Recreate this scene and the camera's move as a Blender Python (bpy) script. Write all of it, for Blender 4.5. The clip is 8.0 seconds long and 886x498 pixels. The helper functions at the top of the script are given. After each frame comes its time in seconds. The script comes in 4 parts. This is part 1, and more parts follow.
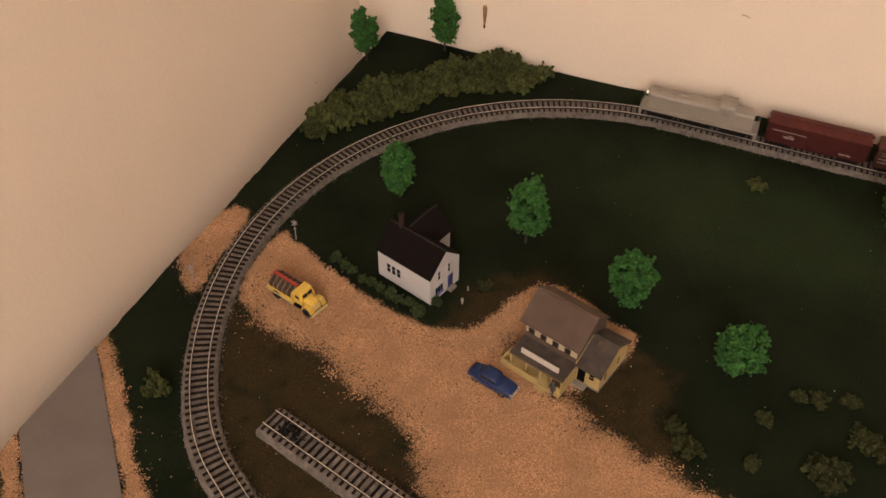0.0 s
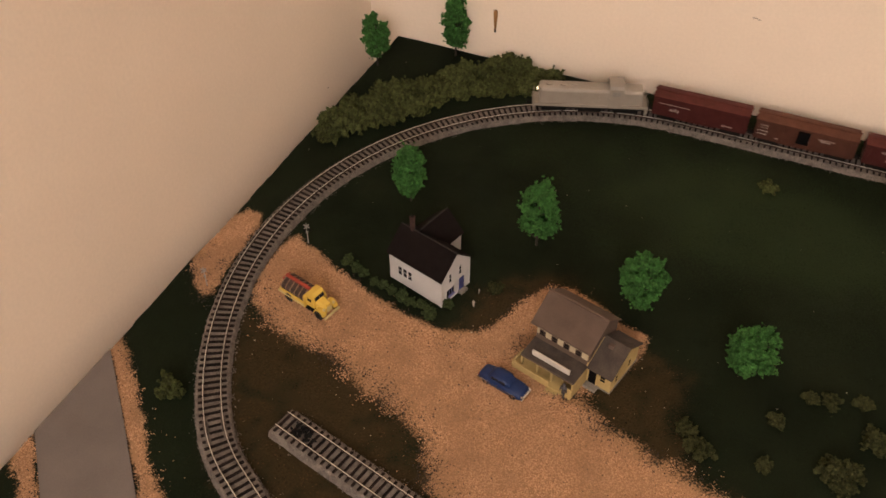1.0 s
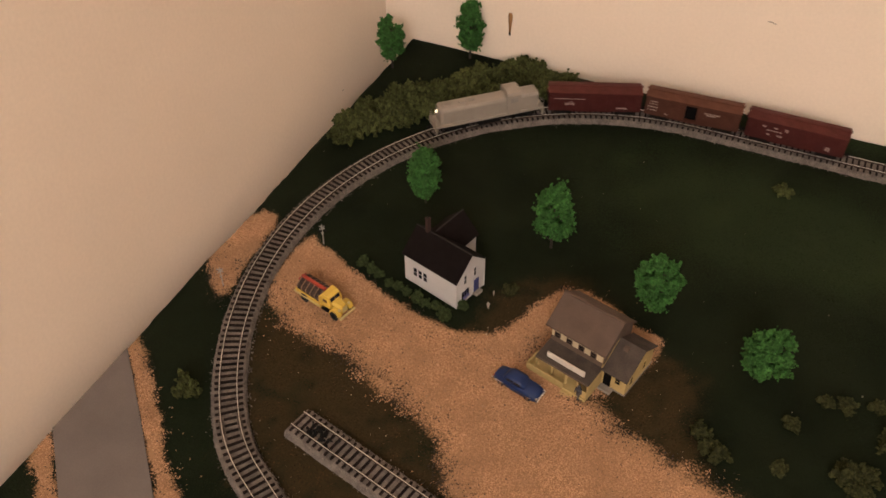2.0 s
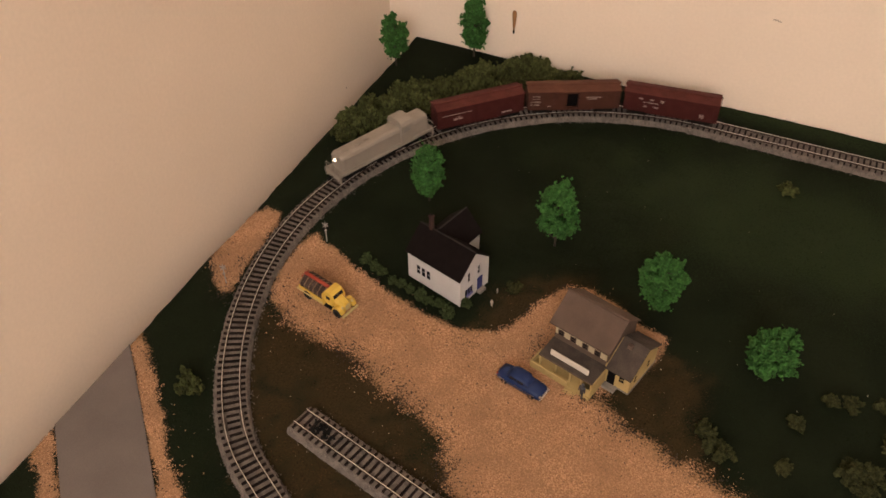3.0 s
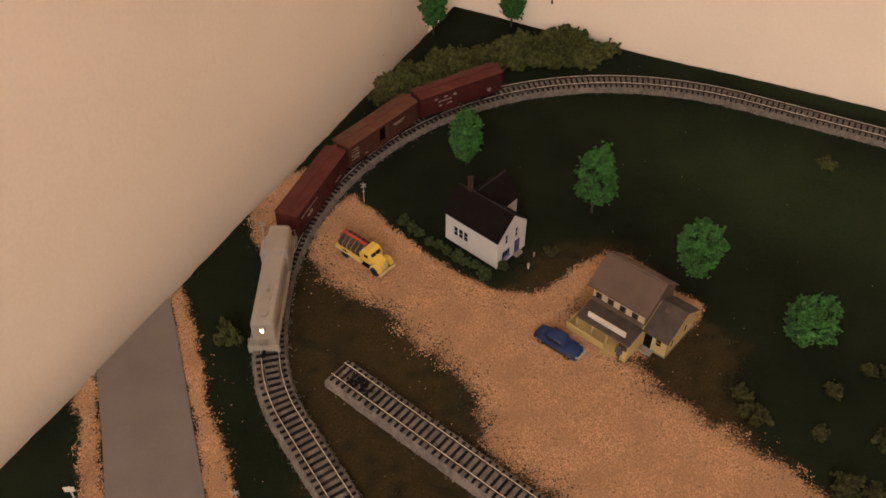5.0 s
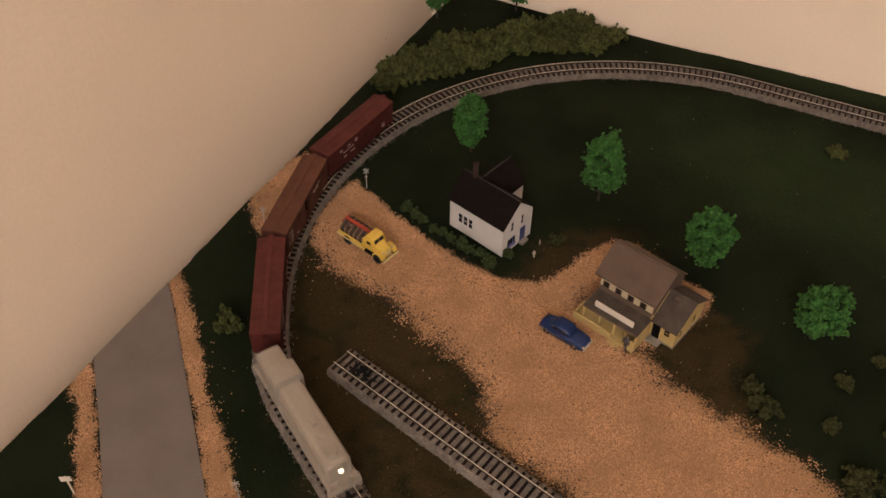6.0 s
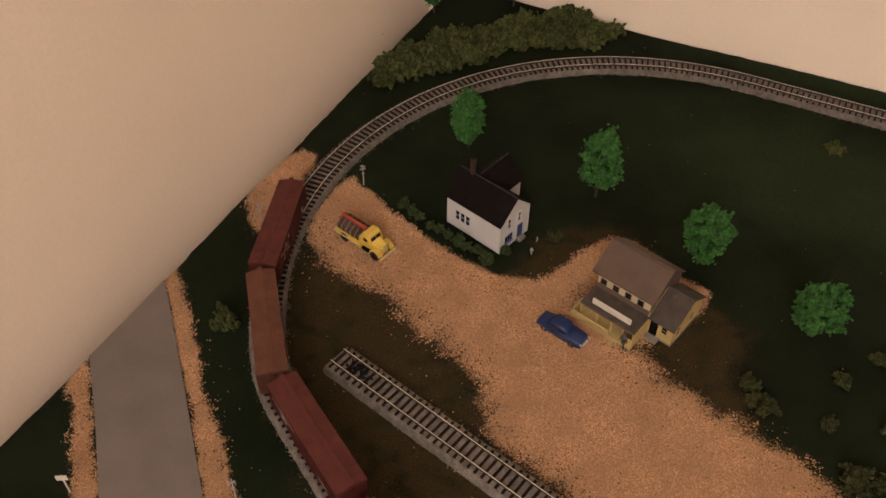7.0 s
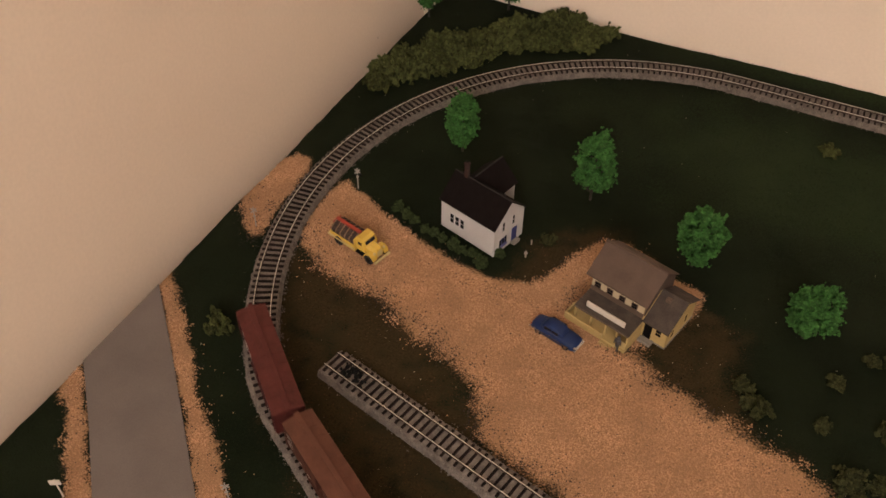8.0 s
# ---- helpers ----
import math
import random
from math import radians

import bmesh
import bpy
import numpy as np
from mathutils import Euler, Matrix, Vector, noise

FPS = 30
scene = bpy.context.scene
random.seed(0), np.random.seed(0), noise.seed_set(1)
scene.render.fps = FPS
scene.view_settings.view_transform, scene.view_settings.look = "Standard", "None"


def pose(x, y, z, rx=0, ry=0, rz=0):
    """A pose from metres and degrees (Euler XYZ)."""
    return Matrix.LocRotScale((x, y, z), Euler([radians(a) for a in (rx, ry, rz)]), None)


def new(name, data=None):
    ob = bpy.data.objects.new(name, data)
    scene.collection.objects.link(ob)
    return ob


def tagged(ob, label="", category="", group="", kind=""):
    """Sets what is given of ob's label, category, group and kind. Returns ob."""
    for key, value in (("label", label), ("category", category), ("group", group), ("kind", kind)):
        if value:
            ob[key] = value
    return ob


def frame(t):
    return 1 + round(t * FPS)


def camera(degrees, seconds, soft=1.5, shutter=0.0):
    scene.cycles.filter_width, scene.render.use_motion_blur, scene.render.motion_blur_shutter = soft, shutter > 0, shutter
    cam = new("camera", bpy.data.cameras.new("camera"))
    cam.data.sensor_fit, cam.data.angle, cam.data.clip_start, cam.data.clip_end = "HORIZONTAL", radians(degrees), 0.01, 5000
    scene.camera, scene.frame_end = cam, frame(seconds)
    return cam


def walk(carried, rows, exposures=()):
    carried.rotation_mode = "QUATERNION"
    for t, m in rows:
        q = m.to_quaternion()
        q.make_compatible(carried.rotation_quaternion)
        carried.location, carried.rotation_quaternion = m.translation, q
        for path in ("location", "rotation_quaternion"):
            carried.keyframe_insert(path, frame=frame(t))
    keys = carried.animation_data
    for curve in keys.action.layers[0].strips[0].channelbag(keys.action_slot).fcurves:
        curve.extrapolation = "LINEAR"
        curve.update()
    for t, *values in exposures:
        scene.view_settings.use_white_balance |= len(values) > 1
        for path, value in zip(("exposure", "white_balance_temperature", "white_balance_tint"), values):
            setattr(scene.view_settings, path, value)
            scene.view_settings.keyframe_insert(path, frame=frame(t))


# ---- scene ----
cam = camera(53.5, 8.0, soft=1.6, shutter=0.5)
PATH = [
    (0, 0.3077, -0.6040, 0.3971, 22.71, -44.37, 0.88),
    (0.5, 0.3091, -0.6054, 0.3973, 23.24, -44.22, 0.36),
    (1, 0.3097, -0.6065, 0.3973, 23.85, -43.98, -0.05),
    (1.5, 0.3075, -0.6097, 0.3982, 24.34, -43.80, -0.19),
    (3, 0.3065, -0.6102, 0.3954, 24.88, -43.73, -0.27),
    (3.5, 0.3049, -0.6100, 0.3946, 24.98, -43.82, -0.19),
    (4, 0.3046, -0.6144, 0.3946, 25.25, -43.87, -0.10),
    (4.5, 0.3015, -0.6232, 0.3899, 25.87, -44.09, 0.05),
    (5, 0.3003, -0.6283, 0.3840, 26.31, -44.36, 0.24),
    (6.5, 0.2915, -0.6225, 0.3756, 25.83, -45.42, 1.01),
    (7, 0.2928, -0.6220, 0.3769, 25.81, -45.52, 0.95),
    (7.5, 0.2925, -0.6209, 0.3768, 25.74, -45.43, 0.89),
    (8, 0.2954, -0.6209, 0.3771, 25.73, -45.30, 0.86),
]


def aim(x, y, z, yaw, pitch, roll):
    """Camera pose from a heading, a tilt and a lean."""
    return Matrix.Translation((x, y, z)) @ pose(0, 0, 0, 0, 0, yaw) @ pose(0, 0, 0, 90 + pitch) @ pose(0, 0, 0, 0, 0, roll)


walk(cam, [(row[0], aim(*row[1:])) for row in PATH], exposures=[(0, 0.0), (4, 0.0), (5, -0.05), (6.5, -0.15), (8, -0.13)])

# ---- light: one large warm globe, added out of view in a closed room; its own surface glows ----
world = bpy.data.worlds.new("room_air")
world.use_nodes = True
world.node_tree.nodes["Background"].inputs["Color"].default_value = (1.0, 0.8, 0.62, 1)
world.node_tree.nodes["Background"].inputs["Strength"].default_value = 0.0
scene.world = world
LAMP_AT, LAMP_RADIUS, LAMP_POWER, LAMP_COLOUR = (0.64, -1.78, 0.92), 0.30, 17.6, (1.0, 0.88, 0.80)

# ---- helpers of this scene; lengths below are in millimetres unless said ----
MM = 0.001
rng = np.random.default_rng(7)
rnd = random.Random(11)


def at(x, y, z=0.0, turn=0.0):
    return pose(x * MM, y * MM, z * MM, 0, 0, turn)


def mesh_of(bm, name, material=None, smooth=False):
    me = bpy.data.meshes.new(name)
    bmesh.ops.recalc_face_normals(bm, faces=bm.faces)
    bm.to_mesh(me)
    bm.free()
    me.transform(Matrix.Diagonal((MM, MM, MM, 1)))
    if material:
        me.materials.append(material)
    if smooth:
        for p in me.polygons:
            p.use_smooth = True
    return me


def part(name, bm, material, parent, label="", smooth=False, m=None):
    ob = new(name, mesh_of(bm, name, material, smooth))
    ob.parent = parent
    if m is not None:
        ob.matrix_basis = m
    if label:
        tagged(ob, label)
    return ob


def thing(name, m, label, category, group="", kind=""):
    ob = new(name)
    ob.empty_display_size = 0.005
    ob.matrix_basis = m
    return tagged(ob, label, category, group, kind)


def box(bm, x0, x1, y0, y1, z0, z1, bevel=0.0):
    r = bmesh.ops.create_cube(bm, size=1.0)
    for v in r["verts"]:
        v.co = Vector((x0 + (v.co.x + 0.5) * (x1 - x0), y0 + (v.co.y + 0.5) * (y1 - y0), z0 + (v.co.z + 0.5) * (z1 - z0)))
    if bevel:
        es = list({e for v in r["verts"] for e in v.link_edges})
        bmesh.ops.bevel(bm, geom=es, offset=bevel, segments=2, affect="EDGES", profile=0.6)
    return bm


def boxes(*dims, bevel=0.0):
    bm = bmesh.new()
    for d in dims:
        box(bm, *d, bevel=bevel)
    return bm


def rod(bm, a, b, r0, r1=None, n=8):
    """A tapered bar from a to b."""
    a, b = Vector(a), Vector(b)
    r1 = r0 if r1 is None else r1
    q = (b - a).to_track_quat("Z", "Y").to_matrix()
    ring = []
    for p, r in ((a, r0), (b, r1)):
        ring.append([bm.verts.new(p + q @ Vector((r * math.cos(2 * math.pi * i / n), r * math.sin(2 * math.pi * i / n), 0))) for i in range(n)])
    for i in range(n):
        bm.faces.new((ring[0][i], ring[0][(i + 1) % n], ring[1][(i + 1) % n], ring[1][i]))
    bm.faces.new(ring[0][::-1])
    bm.faces.new(ring[1])
    return bm


def rods(*items, n=8):
    bm = bmesh.new()
    for it in items:
        rod(bm, *it, n=n)
    return bm


def prism(bm, profile, lo, hi, axis="x"):
    """A closed profile swept straight: (y, z) pairs along x, (x, z) pairs along y, (x, y) pairs along z."""
    def put(a, b, c):
        return {"x": (c, a, b), "y": (a, c, b), "z": (a, b, c)}[axis]
    one = [bm.verts.new(put(a, b, lo)) for a, b in profile]
    two = [bm.verts.new(put(a, b, hi)) for a, b in profile]
    n = len(profile)
    for i in range(n):
        bm.faces.new((one[i], one[(i + 1) % n], two[(i + 1) % n], two[i]))
    bm.faces.new(one[::-1])
    bm.faces.new(two)
    return bm


def prisms(*items):
    bm = bmesh.new()
    for it in items:
        prism(bm, *it)
    return bm


def loft(bm, rings):
    """Joins rings of equal length into a closed body."""
    rows = [[bm.verts.new(p) for p in ring] for ring in rings]
    n = len(rows[0])
    for a, b in zip(rows, rows[1:]):
        for i in range(n):
            bm.faces.new((a[i], a[(i + 1) % n], b[(i + 1) % n], b[i]))
    bm.faces.new(rows[0][::-1])
    bm.faces.new(rows[-1])
    return bm


def raw_mesh(name, verts, faces, material, smooth=False):
    """Mesh from arrays (metres); all faces have the same number of corners."""
    me = bpy.data.meshes.new(name)
    k = faces.shape[1]
    me.vertices.add(len(verts))
    me.vertices.foreach_set("co", verts.astype(np.float32).ravel())
    me.loops.add(faces.size)
    me.loops.foreach_set("vertex_index", faces.astype(np.int32).ravel())
    me.polygons.add(len(faces))
    me.polygons.foreach_set("loop_start", np.arange(0, faces.size, k, dtype=np.int32))
    me.polygons.foreach_set("use_smooth", np.full(len(faces), smooth))
    me.update(calc_edges=True)
    me.validate()
    me.materials.append(material)
    return me


def vnoise(x, y, cell, seed=0):
    """Smooth value noise in 0..1 on millimetre coordinates."""
    g = np.random.default_rng(100 + seed).random((64, 64))
    u, v = np.asarray(x) / cell, np.asarray(y) / cell
    i, j = np.floor(u).astype(int), np.floor(v).astype(int)
    fu, fv = u - i, v - j
    fu, fv = fu * fu * (3 - 2 * fu), fv * fv * (3 - 2 * fv)
    a, b, c, d = g[i % 64, j % 64], g[(i + 1) % 64, j % 64], g[i % 64, (j + 1) % 64], g[(i + 1) % 64, (j + 1) % 64]
    return (a * (1 - fu) + b * fu) * (1 - fv) + (c * (1 - fu) + d * fu) * fv


def inside(x, y, poly):
    """Signed distance to a closed outline, positive inside."""
    x, y = np.asarray(x, float), np.asarray(y, float)
    best, odd = np.full(x.shape, 1e9), np.zeros(x.shape, bool)
    for (ax, ay), (bx, by) in zip(poly, poly[1:] + poly[:1]):
        dx, dy = bx - ax, by - ay
        t = np.clip(((x - ax) * dx + (y - ay) * dy) / (dx * dx + dy * dy), 0, 1)
        best = np.minimum(best, np.hypot(x - ax - t * dx, y - ay - t * dy))
        cross = (ay > y) != (by > y)
        odd ^= cross & (x < (bx - ax) * (y - ay) / (by - ay if by != ay else 1e-9) + ax)
    return np.where(odd, best, -best)


# ---- materials ----
def material(name, colour, rough=0.7, metal=0.0, vary=0.25, scale=400.0, fine=2500.0, bump=0.15, hue=None, island=0.0, spec=0.5, thing_vary=0.0):
    """Painted, plastic, foam or stone surface: two scales of noise in colour, roughness and relief."""
    m = bpy.data.materials.new(name)
    m.use_nodes = True
    n, l = m.node_tree.nodes, m.node_tree.links
    b = n["Principled BSDF"]
    co = n.new("ShaderNodeTexCoord")
    big, small = n.new("ShaderNodeTexNoise"), n.new("ShaderNodeTexNoise")
    big.inputs["Scale"].default_value, small.inputs["Scale"].default_value = scale, fine
    big.inputs["Detail"].default_value, small.inputs["Detail"].default_value = 4, 3
    for t in (big, small):
        l.new(co.outputs["Object"], t.inputs["Vector"])
    mix = n.new("ShaderNodeMix")
    mix.data_type = "RGBA"
    c = Vector(colour)
    other = Vector(hue) if hue else c * (1 - vary)
    mix.inputs[6].default_value = (*c, 1)
    mix.inputs[7].default_value = (*other, 1)
    ramp = n.new("ShaderNodeMapRange")
    ramp.inputs["From Min"].default_value, ramp.inputs["From Max"].default_value = 0.35, 0.68
    l.new(big.outputs["Fac"], ramp.inputs["Value"])
    l.new(ramp.outputs[0], mix.inputs[0])
    tint = n.new("ShaderNodeHueSaturation")
    l.new(mix.outputs[2], tint.inputs["Color"])
    gain = n.new("ShaderNodeMapRange")
    gain.inputs["From Min"].default_value, gain.inputs["From Max"].default_value = 0.3, 0.7
    gain.inputs["To Min"].default_value, gain.inputs["To Max"].default_value = 1 - vary * 0.6, 1 + vary * 0.4
    l.new(small.outputs["Fac"], gain.inputs["Value"])
    last = gain.outputs[0]
    for amount, kind, out in ((island, "ShaderNodeNewGeometry", "Random Per Island"), (thing_vary, "ShaderNodeObjectInfo", "Random")):
        if amount:
            src = n.new(kind)
            r = n.new("ShaderNodeMapRange")
            r.inputs["To Min"].default_value, r.inputs["To Max"].default_value = 1 - amount, 1 + amount
            l.new(src.outputs[out], r.inputs["Value"])
            mul = n.new("ShaderNodeMath")
            mul.operation = "MULTIPLY"
            l.new(last, mul.inputs[0])
            l.new(r.outputs[0], mul.inputs[1])
            last = mul.outputs[0]
    l.new(last, tint.inputs["Value"])
    l.new(tint.outputs["Color"], b.inputs["Base Color"])
    b.inputs["Metallic"].default_value = metal
    b.inputs["Specular IOR Level"].default_value = spec
    rr = n.new("ShaderNodeMapRange")
    rr.inputs["To Min"].default_value, rr.inputs["To Max"].default_value = max(0.02, rough - 0.12), min(1.0, rough + 0.12)
    l.new(big.outputs["Fac"], rr.inputs["Value"])
    l.new(rr.outputs[0], b.inputs["Roughness"])
    if bump:
        bp = n.new("ShaderNodeBump")
        bp.inputs["Strength"].default_value = bump
        bp.inputs["Distance"].default_value = 0.0006
        l.new(small.outputs["Fac"], bp.inputs["Height"])
        l.new(bp.outputs["Normal"], b.inputs["Normal"])
    return m


def ground_material():
    """Dark foam turf, with earth and sand showing where the two layers were strewn."""
    m = material("turf_ground", (0.0090, 0.0132, 0.0056), 0.95, vary=0.55, scale=24, fine=1300, bump=0.7, hue=(0.0048, 0.0078, 0.0030), spec=0.1)
    n, l = m.node_tree.nodes, m.node_tree.links
    b = n["Principled BSDF"]
    green = b.inputs["Base Color"].links[0].from_socket
    co = next(x for x in n if x.type == "TEX_COORD")
    grit = n.new("ShaderNodeTexNoise")
    grit.inputs["Scale"].default_value, grit.inputs["Detail"].default_value = 900, 5
    l.new(co.outputs["Object"], grit.inputs["Vector"])
    last = green
    for layer, one, two in (("pale_turf", (0.026, 0.040, 0.0150), (0.011, 0.0180, 0.0068)), ("soil", (0.060, 0.042, 0.018), (0.002, 0.0016, 0.0008)), ("sand", (0.40, 0.240, 0.136), (0.30, 0.170, 0.090))):
        att = n.new("ShaderNodeAttribute")
        att.attribute_name = layer
        tone = n.new("ShaderNodeMix")
        tone.data_type = "RGBA"
        tone.inputs[6].default_value, tone.inputs[7].default_value = (*one, 1), (*two, 1)
        l.new(grit.outputs["Fac"], tone.inputs[0])
        edge = n.new("ShaderNodeMath")
        edge.operation = "ADD"
        l.new(att.outputs["Fac"], edge.inputs[0])
        jit = n.new("ShaderNodeMapRange")
        jit.inputs["From Min"].default_value, jit.inputs["From Max"].default_value = 0.3, 0.7
        jit.inputs["To Min"].default_value, jit.inputs["To Max"].default_value = -0.3, 0.3
        l.new(grit.outputs["Fac"], jit.inputs["Value"])
        l.new(jit.outputs[0], edge.inputs[1])
        cut = n.new("ShaderNodeMapRange")
        cut.inputs["From Min"].default_value, cut.inputs["From Max"].default_value = 0.3, 0.7
        l.new(edge.outputs[0], cut.inputs["Value"])
        mix = n.new("ShaderNodeMix")
        mix.data_type = "RGBA"
        l.new(cut.outputs[0], mix.inputs[0])
        l.new(last, mix.inputs[6])
        l.new(tone.outputs[2], mix.inputs[7])
        last = mix.outputs[2]
    l.new(last, b.inputs["Base Color"])
    return m


M_WALL = material("cream_wall_paint", (0.83, 0.705, 0.585), 0.75, vary=0.05, scale=7, fine=420, bump=0.08, spec=0.3)
M_CEIL = material("white_ceiling_paint", (0.78, 0.74, 0.68), 0.85, vary=0.05, scale=4, fine=300, bump=0.1)
M_FLOOR = material("grey_carpet", (0.16, 0.14, 0.12), 0.95, vary=0.3, scale=30, fine=900, bump=0.4)
M_WOOD = material("raw_lumber", (0.42, 0.28, 0.15), 0.7, vary=0.25, scale=60, fine=700)
M_GROUND = ground_material()
M_GRAVEL = material("tan_grit", (0.55, 0.318, 0.184), 0.9, vary=0.32, scale=45, fine=2500, bump=0.2, island=0.20, spec=0.15)
M_DARKGRIT = material("dark_grit", (0.028, 0.018, 0.011), 0.9, vary=0.3, scale=500, island=0.6)
M_PALEGRIT = material("pale_flakes", (0.42, 0.36, 0.28), 0.8, vary=0.3, scale=500, island=0.4)
M_ROAD = material("grey_road_card", (0.148, 0.124, 0.114), 0.8, vary=0.14, scale=40, fine=1800, bump=0.12, spec=0.3)
M_BED = material("grey_ballast", (0.198, 0.168, 0.149), 0.92, vary=0.45, scale=220, fine=1500, bump=0.8, spec=0.2)
M_TIE = material("brown_black_tie_plastic", (0.017, 0.0105, 0.0085), 0.85, vary=0.3, scale=600, spec=0.12, thing_vary=0.35)
M_RAIL = material("nickel_silver_rail", (0.80, 0.76, 0.70), 0.48, metal=0.85, vary=0.25, scale=200, fine=1500, bump=0.05)
M_RAILFOOT = material("tarnished_rail_side", (0.050, 0.032, 0.023), 0.6, vary=0.3, scale=300, spec=0.2)
M_LEAF = material("bright_green_foam", (0.048, 0.140, 0.032), 0.9, vary=0.35, scale=500, fine=2200, bump=0.9, island=0.35, spec=0.15)
M_SHRUB = material("olive_green_foam", (0.070, 0.079, 0.026), 0.95, vary=0.4, scale=400, fine=2200, bump=0.9, island=0.5, spec=0.1, thing_vary=0.18)
M_HEDGE = material("dark_green_foam", (0.045, 0.064, 0.024), 0.95, vary=0.4, scale=400, fine=2200, bump=0.9, island=0.35, spec=0.1)
M_BARK = material("brown_trunk_plastic", (0.026, 0.017, 0.010), 0.8, vary=0.3, scale=600)
M_LOCO = material("unpainted_grey_shell", (0.265, 0.228, 0.192), 0.55, vary=0.08, scale=120, fine=900, bump=0.05)
M_BLACK = material("black_underframe", (0.010, 0.009, 0.008), 0.8, vary=0.3, scale=500, spec=0.1)
M_STEEL = material("dull_wheel_steel", (0.10, 0.085, 0.075), 0.5, metal=1.0, vary=0.2, scale=500)
# each roof paint is a lighter tone than its car's side paint
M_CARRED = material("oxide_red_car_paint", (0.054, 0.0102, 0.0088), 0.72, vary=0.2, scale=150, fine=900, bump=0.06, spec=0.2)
M_CARROOF = material("lighter_red_roof", (0.088, 0.021, 0.0165), 0.72, vary=0.25, scale=150, fine=900, bump=0.08, spec=0.25)
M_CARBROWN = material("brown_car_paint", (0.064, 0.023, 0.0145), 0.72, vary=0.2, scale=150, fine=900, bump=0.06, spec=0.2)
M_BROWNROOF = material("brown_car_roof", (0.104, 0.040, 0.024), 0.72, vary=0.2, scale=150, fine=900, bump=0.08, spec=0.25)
M_LETTER = material("white_lettering", (0.33, 0.28, 0.25), 0.6, vary=0.2, scale=900)
M_SHADE = material("grey_cast_window", (0.22, 0.20, 0.18), 0.5, vary=0.1, scale=300)
M_VOID = material("dark_opening", (0.006, 0.005, 0.005), 0.95, vary=0.2, scale=400, spec=0.03)
M_WHITE = material("white_house_plastic", (0.50, 0.485, 0.48), 0.55, vary=0.06, scale=120, fine=900, bump=0.05)
M_ROOFDARK = material("dark_shingle_roof", (0.0085, 0.0058, 0.0056), 0.95, vary=0.3, scale=250, fine=1600, bump=0.3, spec=0.08)
M_FLASHING = material("worn_ridge_strip", (0.013, 0.010, 0.009), 0.8, vary=0.4, scale=250)
M_LITBUFF = material("lit_buff_wall_plastic", (0.46, 0.39, 0.26), 0.6, vary=0.12, scale=150)
M_OLDWHITE = material("weathered_white_sign", (0.33, 0.31, 0.29), 0.6, vary=0.2, scale=500)
M_BRICK = material("dark_brick_red", (0.034, 0.0125, 0.0095), 0.85, vary=0.3, scale=500)
M_BLUE = material("blue_door_paint", (0.035, 0.043, 0.16), 0.5, vary=0.2, scale=300)
M_TRIM = material("violet_blue_trim", (0.14, 0.13, 0.32), 0.5, vary=0.2, scale=300)
M_PANE = material("dark_window_pane", (0.020, 0.020, 0.030), 0.12, vary=0.2, scale=200, bump=0.0)
M_YELLOW = material("buff_yellow_plastic", (0.43, 0.315, 0.130), 0.6, vary=0.12, scale=150, fine=900, bump=0.06)
M_STOREROOF = material("taupe_roof", (0.090, 0.058, 0.042), 0.85, vary=0.16, scale=120, fine=1500, bump=0.25)
M_PORCHROOF = material("weathered_grey_brown_roof", (0.058, 0.043, 0.034), 0.9, vary=0.4, scale=160, fine=1500, bump=0.25)
M_STONE = material("grey_stone_step", (0.24, 0.21, 0.18), 0.9, vary=0.3, scale=400, bump=0.5)
M_SIGN = material("white_sign_board", (0.56, 0.51, 0.45), 0.6, vary=0.1, scale=200)
M_TRUCK = material("yellow_truck_enamel", (0.62, 0.415, 0.07), 0.32, vary=0.08, scale=150, bump=0.03)
M_BUMPER = material("pale_yellow_bumper", (0.55, 0.44, 0.20), 0.5, vary=0.1, scale=200)
M_CRATE = material("brown_crate_wood", (0.062, 0.036, 0.027), 0.75, vary=0.35, scale=500, thing_vary=0.25)
M_DIVIDER = material("brown_rack_divider", (0.26, 0.17, 0.11), 0.7, vary=0.2, scale=300)
M_TRUCKRED = material("red_rack_paint", (0.33, 0.040, 0.022), 0.45, vary=0.15, scale=200)
M_TYRE = material("black_rubber", (0.014, 0.013, 0.013), 0.85, vary=0.2, scale=400)
M_SEDAN = material("navy_blue_enamel", (0.0075, 0.0225, 0.088), 0.42, vary=0.15, scale=150, bump=0.03, spec=0.3)
M_CHROME = material("chrome_plate", (0.72, 0.72, 0.72), 0.18, metal=1.0, vary=0.1, scale=200, bump=0.0)
M_PEG = material("brown_wood_peg", (0.33, 0.165, 0.060), 0.6, vary=0.25, scale=500)
M_FIGDARK = material("dark_figure_paint", (0.05, 0.045, 0.05), 0.6, vary=0.3, scale=700)
M_FIGPALE = material("pale_figure_paint", (0.42, 0.36, 0.30), 0.6, vary=0.3, scale=700)
M_GLOW = bpy.data.materials.new("headlight_glow")
M_GLOW.use_nodes = True
M_GLOW.node_tree.nodes["Principled BSDF"].inputs["Emission Color"].default_value = (1.0, 0.82, 0.55, 1)
M_GLOW.node_tree.nodes["Principled BSDF"].inputs["Emission Strength"].default_value = 5.0
M_LAMPGLOW = bpy.data.materials.new("added_lamp_glow")
M_LAMPGLOW.use_nodes = True
M_LAMPGLOW.node_tree.nodes["Principled BSDF"].inputs["Emission Color"].default_value = (*LAMP_COLOUR, 1)
M_LAMPGLOW.node_tree.nodes["Principled BSDF"].inputs["Emission Strength"].default_value = LAMP_POWER

